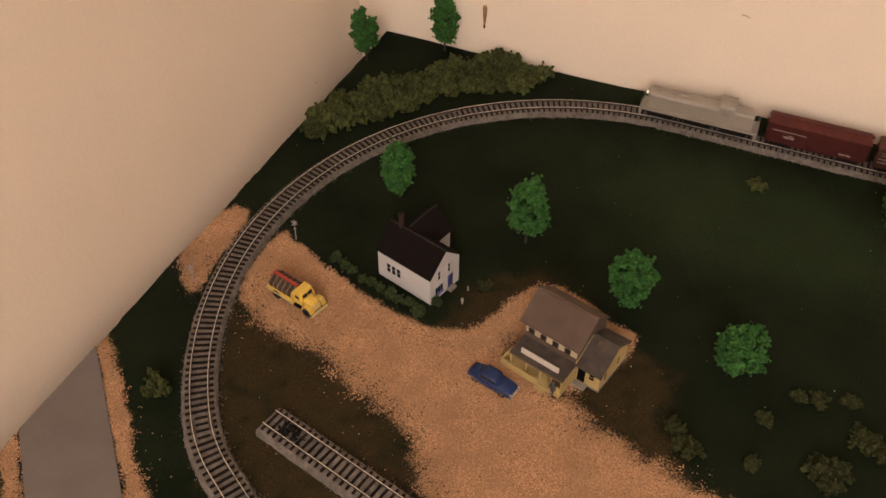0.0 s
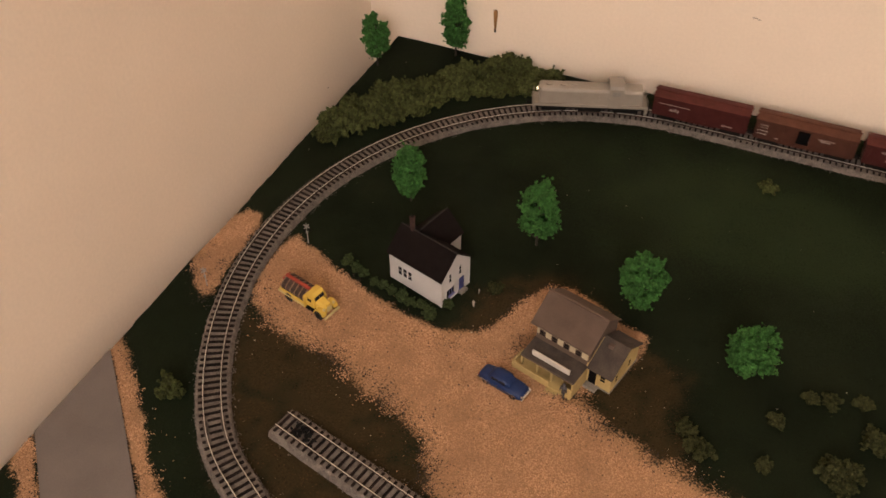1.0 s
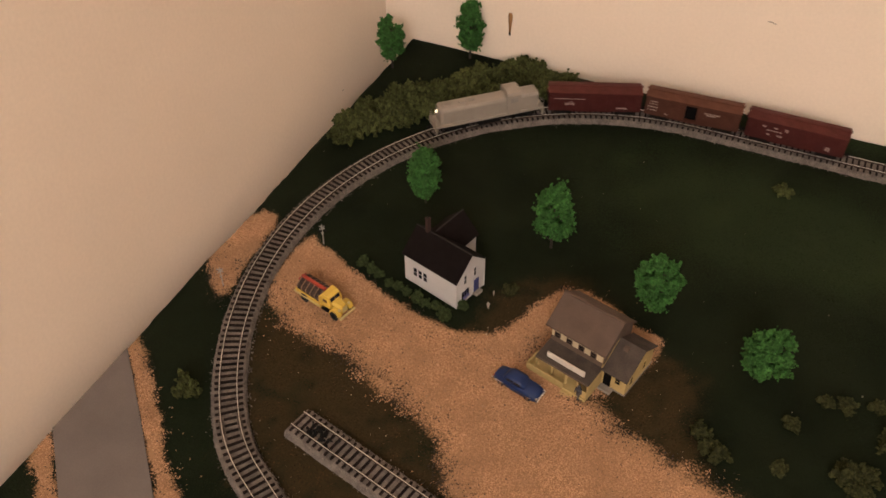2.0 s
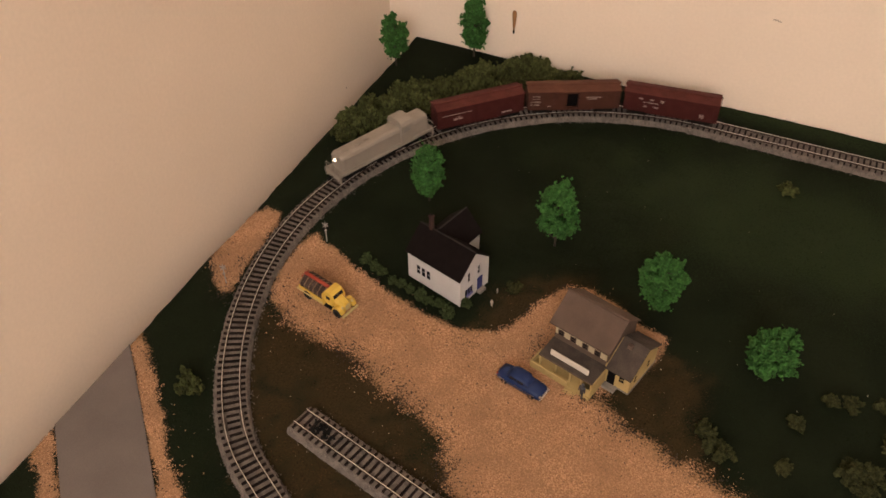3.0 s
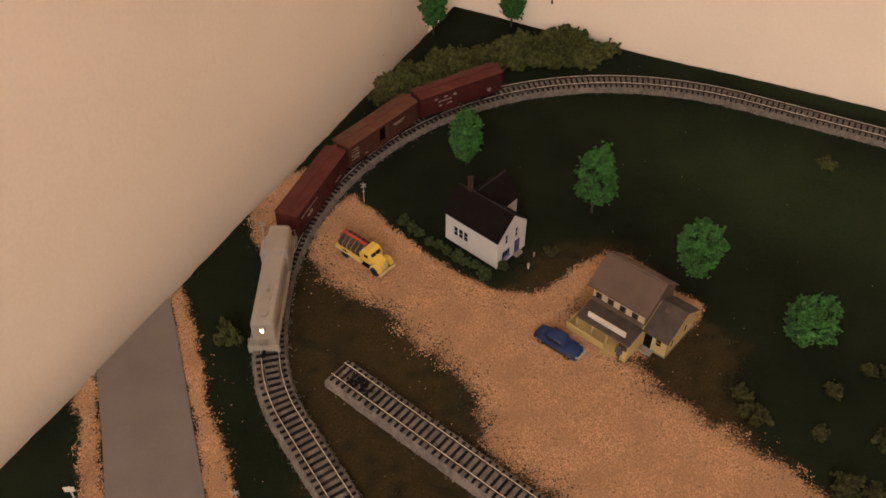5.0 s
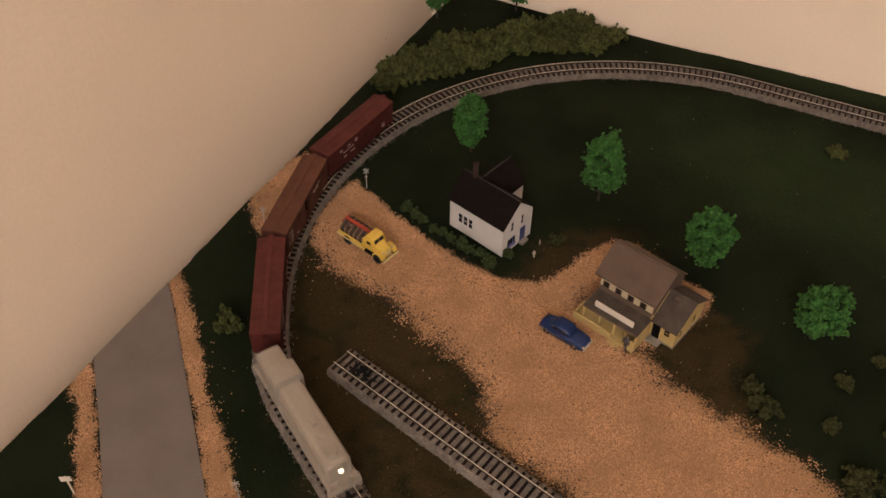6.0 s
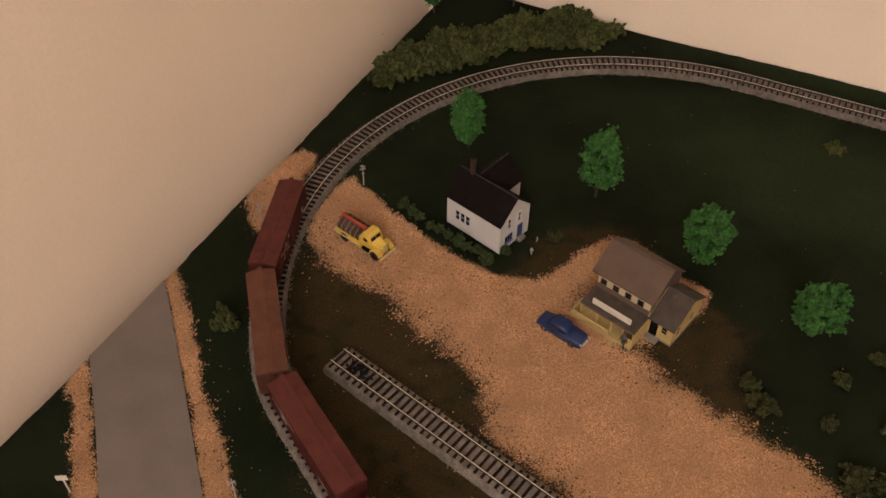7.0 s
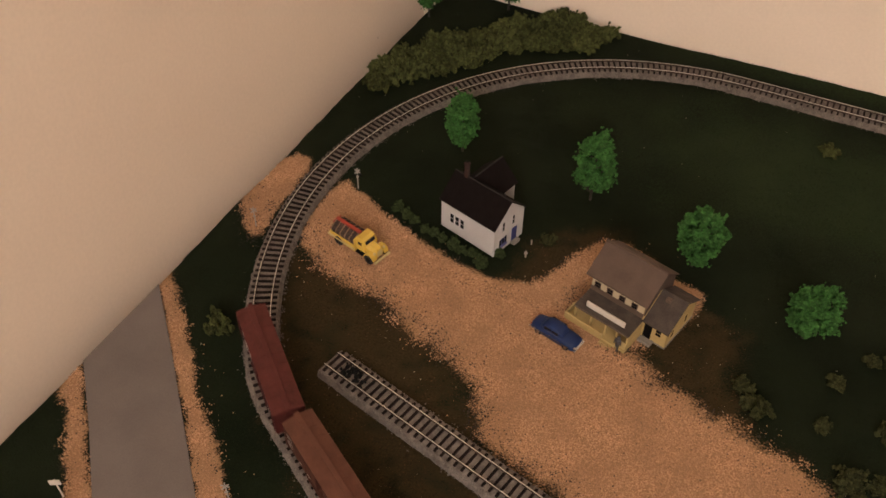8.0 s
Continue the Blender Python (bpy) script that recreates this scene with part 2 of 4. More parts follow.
# ---- plan: outlines on the layout, millimetres; x along the back wall, y towards it ----
LOT = [(55, -322), (47, -302), (46, -282), (45, -264), (50, -256), (61, -261), (94, -275), (123, -285), (149, -291), (167, -295), (180, -294),
       (191, -287), (199, -269), (208, -252), (216, -237), (226, -229), (246, -236), (267, -244), (284, -251), (284, -264), (272, -290), (257, -308), (268, -314),
       (282, -321), (300, -327), (316, -329), (338, -337), (368, -347), (430, -380), (430, -438), (300, -418), (258, -408), (235, -402), (217, -398),
       (206, -394), (200, -379), (192, -365), (177, -357), (152, -350), (122, -339), (93, -334), (71, -330)]
LOBE = [(-2, -304), (-2, -256), (5, -247), (17, -247), (24, -256), (23, -275), (24, -294), (30, -322), (25, -331), (18, -323)]
SHOULDER_NEAR = [(-2, -386), (-2, -376), (24, -393), (47, -415), (75, -442), (97, -460), (117, -478), (150, -507), (185, -540), (160, -540), (103, -485), (37, -421)]
SHOULDER_FAR = [(-2, -446), (60, -507), (95, -541), (75, -541), (49, -513), (37, -502), (21, -485), (2, -465), (-2, -462)]
ROAD = [(0, -385), (37, -420), (103, -485), (165, -545), (225, -599), (160, -599), (100, -546), (60, -507), (32, -478), (0, -447)]
SANDS = [LOT, LOBE, SHOULDER_NEAR, SHOULDER_FAR]
EARTH = [[(66, -316), (103, -320), (185, -338), (222, -372), (268, -392), (430, -424), (430, -600), (150, -470), (80, -410), (52, -352), (54, -326)],
         [(174, -296), (178, -270), (180, -252), (196, -229), (222, -222), (254, -243), (284, -258), (302, -268), (317, -282), (318, -300), (322, -322), (345, -334), (400, -352), (430, -400), (380, -390), (300, -345), (260, -310), (205, -300)]]
TREES_NEAR_WALL = [(4, -46), (54, -12)]


def rail_line(rows):
    """Points (x, y, heading) each millimetre along pieces of (length, curvature in degrees per mm), from a first point."""
    x, y, h, pieces = rows
    out = []
    for length, bend in pieces:
        for _ in range(int(length)):
            out.append((x, y, h))
            x, y, h = x + math.cos(radians(h + bend / 2)), y + math.sin(radians(h + bend / 2)), h + bend
    return out


RADIUS = 226.0
BEND = math.degrees(1 / RADIUS)
MAIN = rail_line((700.3, -34.4, 180.0, [(440, 0.0), (int(130 / BEND), BEND), (36, 20.0 / 36), (210, 0.0)]))
TANGENT = 440
SPUR = rail_line((118.5, -389.3, -13.2, [(420, 0.0)]))


def along(line, s):
    i = min(max(s, 0.0), len(line) - 1.001)
    a, b = line[int(i)], line[int(i) + 1]
    f = i - int(i)
    return tuple(a[k] * (1 - f) + b[k] * f for k in range(3))


# ---- room ----
def slab(name, x0, x1, y0, y1, z0, z1, mat, label, category):
    """A wall, floor or ceiling; metres."""
    ob = new(name, mesh_of(boxes((x0 / MM, x1 / MM, y0 / MM, y1 / MM, z0 / MM, z1 / MM)), name, mat))
    return tagged(ob, label, category, kind="structure")


RX, RY, RZ0, RZ1 = 3.0, -3.2, -0.95, 1.45
GAP = 0.026
slab("wall_west", -0.12 - GAP, -GAP, RY, 0.0, RZ0, RZ1, M_WALL, "cream painted plaster wall beside the layout", "wall")
slab("wall_north", -0.12 - GAP, RX + 0.12, 0.0, 0.12, RZ0, RZ1, M_WALL, "cream painted plaster wall behind the layout", "wall")
slab("wall_east", RX, RX + 0.12, RY, 0.0, RZ0, RZ1, M_WALL, "plain cream painted wall", "wall")
slab("wall_south", -0.12 - GAP, RX + 0.12, RY - 0.12, RY, RZ0, RZ1, M_WALL, "plain cream painted wall", "wall")
slab("floor", -0.12 - GAP, RX + 0.12, RY - 0.12, 0.12, RZ0 - 0.1, RZ0, M_FLOOR, "grey carpeted room floor", "floor")
slab("ceiling", -0.12 - GAP, RX + 0.12, RY - 0.12, 0.12, RZ1, RZ1 + 0.1, M_CEIL, "white painted ceiling", "ceiling")


# unseen stand-in for the room's lamps, sized for soft shadows
def paper_lantern():
    t = thing("paper_lantern", pose(*LAMP_AT), "large round glowing globe added out of view to light the room", "lamp")
    r = LAMP_RADIUS / MM
    part("cord", rods(((0, 0, r), (0, 0, (RZ1 - LAMP_AT[2]) / MM), 3.0)), M_BLACK, t)
    bm = bmesh.new()
    bmesh.ops.create_uvsphere(bm, u_segments=32, v_segments=20, radius=r)
    part("paper_shade", bm, M_LAMPGLOW, t, smooth=True)
    bm = bmesh.new()
    rod(bm, (0, 0, r - 8), (0, 0, r + 14), 40, 34, n=20)
    part("top_ring", bm, M_CHROME, t)


paper_lantern()


# ---- layout: table and ground sheet ----
def layout_table():
    t = thing("layout_table", Matrix(), "raw lumber table that carries the model railway", "table")
    part("tabletop", boxes((2, 722, -603, -2, -40, -8)), M_WOOD, t)
    for x in (40, 640):
        for y in (-560, -80):
            part("leg", boxes((x, x + 60, y, y + 60, -950, -40), bevel=3), M_WOOD, t)


layout_table()

GW, GD, STEP = 720, 602, 2.5


def sand_depth(x, y):
    d = np.full(np.shape(x), -1e9)
    for p in SANDS:
        d = np.maximum(d, inside(x, y, p))
    return d


def earth_depth(x, y):
    d = np.full(np.shape(x), -1e9)
    for p in EARTH:
        d = np.maximum(d, inside(x, y, p))
    return d


def relief(x, y):
    """Height of the ground above the board, in millimetres."""
    bank = 3.6 * np.exp(-(np.asarray(y) / 11.0) ** 2) / (1 + np.exp((240 - np.asarray(x)) / 22.0))
    return bank + 0.9 * (vnoise(x, y, 38, 1) - 0.5) + 0.5 * (vnoise(x, y, 9, 2) - 0.5) + 0.35 * (vnoise(x, y, 3.5, 3) - 0.5)


def ground():
    xs, ys = np.arange(0, GW + 0.1, STEP), np.arange(-GD, 0.1, STEP)
    X, Y = np.meshgrid(xs, ys, indexing="ij")
    wob = 5.0 * (vnoise(X, Y, 14, 4) - 0.5) + 3.0 * (vnoise(X, Y, 5, 5) - 0.5)
    soft_edge = np.where((Y < -300) & (Y > -415) & (X > 60), 15.0, 6.0)
    sand = np.clip(0.5 + (sand_depth(X, Y) - 0.5 + 1.1 * wob) / soft_edge, 0, 1)
    soil = np.clip(0.5 + (earth_depth(X, Y) + 3.0 * wob) / 26.0, 0, 1) * (0.42 + 0.78 * vnoise(X, Y, 7, 17))
    # turf turns paler green around (335, -120) and along the back edge
    pale_turf = 0.64 * np.exp(-((X - 335) / 165) ** 2 - ((Y + 120) / 70) ** 2) * (0.8 + 0.4 * vnoise(X, Y, 18, 18)) + 0.2 * vnoise(X, Y, 30, 19) + 0.4 * np.exp(-(Y / 16) ** 2) / (1 + np.exp((170 - X) / 25))
    Z = relief(X, Y)
    X = X + np.where(X < 1, 1.4 * (vnoise(X, Y, 31, 14) - 0.5) + 0.7 * (vnoise(X, Y, 6, 15) - 0.5), 0)
    Y = Y - np.where(Y > -1, 1.0 + 1.2 * vnoise(X, Y, 17, 16), 0)
    quad = np.arange(len(xs) * len(ys)).reshape(len(xs), len(ys))
    faces = np.stack([quad[:-1, :-1], quad[1:, :-1], quad[1:, 1:], quad[:-1, 1:]], -1).reshape(-1, 4)
    me = raw_mesh("ground", np.stack([X, Y, Z], -1).reshape(-1, 3) * MM, faces, M_GROUND, True)
    for name, value in (("sand", sand), ("soil", soil), ("pale_turf", pale_turf)):
        a = me.attributes.new(name, "FLOAT", "POINT")
        a.data.foreach_set("value", value.astype(np.float32).ravel())
    ob = tagged(new("ground", me), "dark green foam turf with bare brown earth patches", "ground", kind="structure")
    s = ob.modifiers.new("thickness", "SOLIDIFY")
    s.thickness, s.offset = 0.007, -1
    return ob


ground()


def road():
    bm = bmesh.new()
    prism(bm, ROAD, -1.0, 0.9, "z")
    ob = new("road", mesh_of(bm, "road", M_ROAD))
    tagged(ob, "smooth grey card road beside the gravel shoulders", "road", kind="structure")


road()


# ---- loose grit ----
OCTA = np.array([(1, 0, 0), (-1, 0, 0), (0, 1, 0), (0, -1, 0), (0, 0, 1), (0, 0, -1)], float)
OCTF = np.array([(0, 2, 4), (2, 1, 4), (1, 3, 4), (3, 0, 4), (2, 0, 5), (1, 2, 5), (3, 1, 5), (0, 3, 5)])


def grains(name, x, y, z, size, mat, label, category):
    """Many small crushed stones as one object; arrays in millimetres."""
    k = len(x)
    v = OCTA[None] * (0.75 + 0.5 * rng.random((k, 6, 1))) * (size[:, None, None] * (0.65 + 0.7 * rng.random((k, 1, 3))))
    a, b = rng.random(k) * 6.283, rng.random(k) * 6.283
    ca, sa, cb, sb = np.cos(a), np.sin(a), np.cos(b), np.sin(b)
    zero, one = np.zeros(k), np.ones(k)
    ra = np.stack([ca, -sa, zero, sa, ca, zero, zero, zero, one], -1).reshape(k, 3, 3)
    rb = np.stack([one, zero, zero, zero, cb, -sb, zero, sb, cb], -1).reshape(k, 3, 3)
    v = np.einsum("kij,kjl,knl->kni", ra, rb, v) + np.stack([x, y, z], -1)[:, None]
    f = (OCTF[None] + 6 * np.arange(k)[:, None, None]).reshape(-1, 3)
    ob = new(name, raw_mesh(name, v.reshape(-1, 3) * MM, f, mat))
    return tagged(ob, label, category, kind="stuff")


def clear_of_rails(x, y, gap):
    ok = np.ones(len(x), bool)
    for line in (MAIN, SPUR):
        q = np.array(line)[::3, :2]
        for i in range(0, len(x), 4000):
            d = np.hypot(x[i:i + 4000, None] - q[None, :, 0], y[i:i + 4000, None] - q[None, :, 1]).min(1)
            ok[i:i + 4000] &= d > gap
    return ok


def clear_of_road(x, y):
    return inside(x, y, ROAD) < 0.2


def gravel():
    k = 380000
    x, y = rng.uniform(0, 430, k), rng.uniform(-545, -222, k)
    wild = np.where((y < -300) & (y > -415) & (x > 60), np.where(x > 255, 2.0, 1.9), 0.85)
    wob = wild * (7.0 * (vnoise(x, y, 12, 6) - 0.5) + 5.0 * (vnoise(x, y, 4, 7) - 0.5))
    d = sand_depth(x, y) + wob
    keep = rng.random(k) < np.maximum(np.clip(0.5 + (d - 1.2) / (5.0 * wild), 0.0, 1.0) ** 1.3, np.where((y < -300) & (x > 60), 0.04, 0.008) * np.exp(np.minimum(d, 0) / 3.5))
    keep &= clear_of_road(x, y)
    x, y = x[keep], y[keep]
    ok = clear_of_rails(x, y, 10.6)
    x, y = x[ok], y[ok]
    size = 0.23 + 0.33 * rng.random(len(x)) ** 2
    grains("gravel", x, y, relief(x, y) + 0.15 + 0.28 * rng.random(len(x)), size, M_GRAVEL, "coarse tan crushed stone strewn over the lot", "gravel")


def dark_grit():
    k = 220000
    x, y = rng.uniform(0, 430, k), rng.uniform(-545, -222, k)
    d = sand_depth(x, y) + 6.0 * (vnoise(x, y, 12, 6) - 0.5)
    lot_side = (y < -296 - 0.02 * x) & (y > -330 - 0.5 * x)
    broad = np.where(lot_side, np.where(d > 0.6, 10.0, 5.0), 2.2)
    edge = np.exp(-((d - 0.6) / broad) ** 2) * (0.1 + 1.2 * vnoise(x, y, 9, 8) ** 2) * np.where(lot_side, 0.85, 0.4)
    edge = np.maximum(edge, 0.85 * np.exp(-((x - 219) / 6) ** 2 - ((y + 286) / 10) ** 2))
    keep = (rng.random(k) < edge + np.where(d > 0, 0.011, 0)) & clear_of_road(x, y)
    x, y = x[keep], y[keep]
    ok = clear_of_rails(x, y, 10.6)
    x, y = x[ok], y[ok]
    u = rng.random(330) ** 0.9
    crack = vnoise(u * 200, u * 0, 9, 12) > 0.38
    x = np.concatenate([x, (1 + u * 164 + rng.normal(0, 0.25, 330))[crack]])
    y = np.concatenate([y, (-385.2 - u * 159.5 + rng.normal(0, 0.25, 330))[crack]])
    size = 0.22 + 0.30 * rng.random(len(x)) ** 2
    grains("dark_grit", x, y, relief(x, y) + 0.45 + 0.3 * rng.random(len(x)), size, M_DARKGRIT, "dark brown grit along the gravel edge", "gravel")


def pale_specks():
    k = 1300
    x, y = rng.uniform(5, 440, k), rng.uniform(-540, -20, k)
    near = (earth_depth(x, y) > 0) | (rng.random(k) < 0.10)
    x, y = x[near], y[near]
    ok = clear_of_rails(x, y, 12) & clear_of_road(x, y)
    x, y = x[ok], y[ok]
    grains("pale_specks", x, y, relief(x, y) + 0.25, 0.16 + 0.34 * rng.random(len(x)) ** 4, M_PALEGRIT, "scattered pale stone flecks on the turf", "gravel")


def turf_tufts():
    k = 84000
    x, y = rng.uniform(1, 440, k), rng.uniform(-560, -1, k)
    keep = (sand_depth(x, y) < -1.5) & clear_of_road(x, y) & (vnoise(x, y, 25, 9) > 0.3)
    x, y = x[keep], y[keep]
    ok = clear_of_rails(x, y, 12.5)
    x, y = x[ok], y[ok]
    soil = (earth_depth(x, y) + 14 * (vnoise(x, y, 14, 4) - 0.5)) > 0
    for name, pick, mat, label in (("turf_crumbs", ~soil & (np.arange(len(x)) % 2 == 0), M_TURFCRUMB, "fine dark green foam crumbs"), ("earth_crumbs", soil, M_EARTHCRUMB, "fine brown earth crumbs")):
        a, b = x[pick], y[pick]
        grains(name, a, b, relief(a, b) + 0.05, 0.18 + 0.28 * rng.random(len(a)) ** 2, mat, label, "ground cover")


M_TURFCRUMB = material("turf_crumb_foam", (0.0100, 0.0160, 0.0060), 0.95, vary=0.5, scale=90, fine=1500, bump=0.5, island=0.5, spec=0.05)
M_EARTHCRUMB = material("brown_earth_crumb", (0.056, 0.033, 0.015), 0.95, vary=0.6, scale=110, fine=1500, bump=0.4, island=0.9, spec=0.05)
gravel()
dark_grit()
pale_specks()
turf_tufts()


# ---- railway track ----
def sweep(line, profile, s0, s1, step=4):
    """Sweeps a (side, z) profile along a line of points."""
    bm = bmesh.new()
    rings = []
    s = list(np.arange(s0, s1, step)) + [s1]
    for q in s:
        x, y, h = along(line, q)
        nx, ny = -math.sin(radians(h)), math.cos(radians(h))
        rings.append([(x + nx * a, y + ny * a, z) for a, z in profile])
    return loft(bm, rings)


BED_TOP, TIE_TOP, RAIL_TOP = 4.1, 5.0, 6.5
TIE_LONG = mesh_of(boxes((-0.68, 0.68, -7.8, 7.8, 0, 1.5), bevel=0.12), "tie", M_TIE)
TIE_SHORT = mesh_of(boxes((-0.68, 0.68, -3.4, 3.4, 0, 1.3), (-0.8, 0.8, 6.0, 7.8, 0, 1.2), (-0.8, 0.8, -7.8, -6.0, 0, 1.2), bevel=0.1), "tie", M_TIE)


def track(name, line, s0, s1, label, joints):
    t = thing(name, Matrix(), label, "railway track")
    bed = [(-10.4, -0.8), (-10.2, 0.6), (-9.0, 3.4), (-8.3, BED_TOP), (8.2, BED_TOP), (8.6, 3.5), (9.4, 0.6), (9.6, -0.8)]
    bm = sweep(line, bed, s0, s1, 2)
    for v in bm.verts:
        v.co += Vector((rng.normal(), rng.normal(), rng.normal() * 0.5)) * 0.22
    part("roadbed", bm, M_BED, t, "grey ballasted cork roadbed")
    for side in (-1, 1):
        c = side * 4.85
        foot = [(c - 0.28, TIE_TOP - 0.1), (c - 0.10, TIE_TOP + 0.3), (c - 0.10, RAIL_TOP - 0.3), (c + 0.10, RAIL_TOP - 0.3), (c + 0.10, TIE_TOP + 0.3), (c + 0.28, TIE_TOP - 0.1)]
        head = [(c - 0.17, RAIL_TOP - 0.3), (c - 0.21, RAIL_TOP - 0.16), (c - 0.19, RAIL_TOP - 0.05), (c - 0.13, RAIL_TOP), (c + 0.13, RAIL_TOP), (c + 0.19, RAIL_TOP - 0.05), (c + 0.21, RAIL_TOP - 0.16), (c + 0.17, RAIL_TOP - 0.3)]
        rail = part("rail", sweep(line, head, s0 + 1, s1 - 1, 4), M_RAIL, t)
        part("rail_foot", sweep(line, foot, s0 + 1, s1 - 1, 4), M_RAILFOOT, rail, "tarnished dark rail web and foot")
    s = s0 + 2.4
    while s < s1 - 1:
        x, y, h = along(line, s)
        short = any(abs(s - j) < 8 for j in joints)
        ob = new("tie", TIE_SHORT if short else TIE_LONG)
        ob.parent = t
        ob.matrix_basis = at(x, y, TIE_TOP - 1.5, h + rnd.uniform(-1.2, 1.2))
        s += 4.2
    for j in joints:
        for side in (-1, 1):
            x, y, h = along(line, j)
            b = boxes((-4.5, 4.5, side * 4.85 - 1.15, side * 4.85 - 0.55, TIE_TOP, RAIL_TOP - 0.5), (-4.5, 4.5, side * 4.85 + 0.55, side * 4.85 + 1.15, TIE_TOP, RAIL_TOP - 0.5))
            part("rail_joiner", b, M_STEEL, t, m=at(x, y, 0, h))
    return t


def nearest(line, x, y):
    q = np.array(line)[:, :2]
    return float(np.argmin(np.hypot(q[:, 0] - x, q[:, 1] - y)))


track("main_track", MAIN, 20, len(MAIN) - 3, "curved nickel-silver model railway track on grey ballast",
      [nearest(MAIN, 100, -99), nearest(MAIN, 249, -35), nearest(MAIN, 296, -35), nearest(MAIN, 90, -408)])
track("spur_track", SPUR, 0, 400, "straight dead-end siding track on grey ballast", [])


def ballast_crumbs():
    """Loose ballast that spills down both shoulders of the roadbed."""
    xs, ys, zs = [], [], []
    for line, n in ((MAIN, 9000), (SPUR, 2600)):
        s = rng.uniform(21 if line is MAIN else 1, len(line) - 12 if line is MAIN else 398, n)
        side = rng.choice((-1, 1), n)
        off = 8.6 + rng.gamma(2.0, 0.55, n)
        p = np.array([along(line, v) for v in s])
        h = np.radians(p[:, 2])
        xs.append(p[:, 0] - np.sin(h) * off * side)
        ys.append(p[:, 1] + np.cos(h) * off * side)
        zs.append(np.interp(off, [8.4, 9.0, 10.2, 10.6], [3.9, 3.3, 0.7, 0.25]))
    x, y, z = (np.concatenate(v) for v in (xs, ys, zs))
    grains("ballast_crumbs", x, y, z, 0.22 + 0.33 * rng.random(len(x)) ** 2, M_BALLAST, "loose grey ballast crumbs beside the rails", "ballast")


M_BALLAST = material("grey_ballast_grain", (0.175, 0.152, 0.137), 0.9, vary=0.3, scale=400, island=0.4, spec=0.2)
ballast_crumbs()


def rubble_heap():
    """Dark loose lumps in the open end of the siding."""
    k = 40
    s, d = rng.uniform(9, 30, k), rng.uniform(-3.6, 3.6, k)
    p = np.array([along(SPUR, v) for v in s])
    h = np.radians(p[:, 2])
    grains("cinder_heap", p[:, 0] - np.sin(h) * d, p[:, 1] + np.cos(h) * d, np.full(k, 5.4), 0.7 + 0.7 * rng.random(k), M_BLACK, "black cinders heaped between the siding rails", "cinders")


rubble_heap()


# ---- rolling stock: built with x forwards, z from the rail top ----
def wheelset(parent, x):
    bm = bmesh.new()
    for side in (-1, 1):
        rod(bm, (x, side * 3.9, 2.6), (x, side * 5.0, 2.6), 2.6, n=14)
    rod(bm, (x, -4, 2.6), (x, 4, 2.6), 0.6)
    part("wheelset", bm, M_STEEL, parent)


def bogie(parent, x, base=10.5):
    bm = boxes((x - base / 2 - 2.2, x + base / 2 + 2.2, 5.3, 6.4, 1.6, 4.2), (x - base / 2 - 2.2, x + base / 2 + 2.2, -6.4, -5.3, 1.6, 4.2), (x - 1.8, x + 1.8, -5.3, 5.3, 2.4, 4.4), bevel=0.25)
    b = part("bogie", bm, M_BLACK, parent)
    for d in (-base / 2, base / 2):
        wheelset(b, x + d)


def coupler(parent, x, way):
    part("coupler", boxes((min(x, x + way * 3.4), max(x, x + way * 3.4), -0.8, 0.8, 3.2, 4.6), (min(x + way * 2.6, x + way * 4.2), max(x + way * 2.6, x + way * 4.2), -1.6, 1.0, 2.8, 5.0), bevel=0.2), M_BLACK, parent)


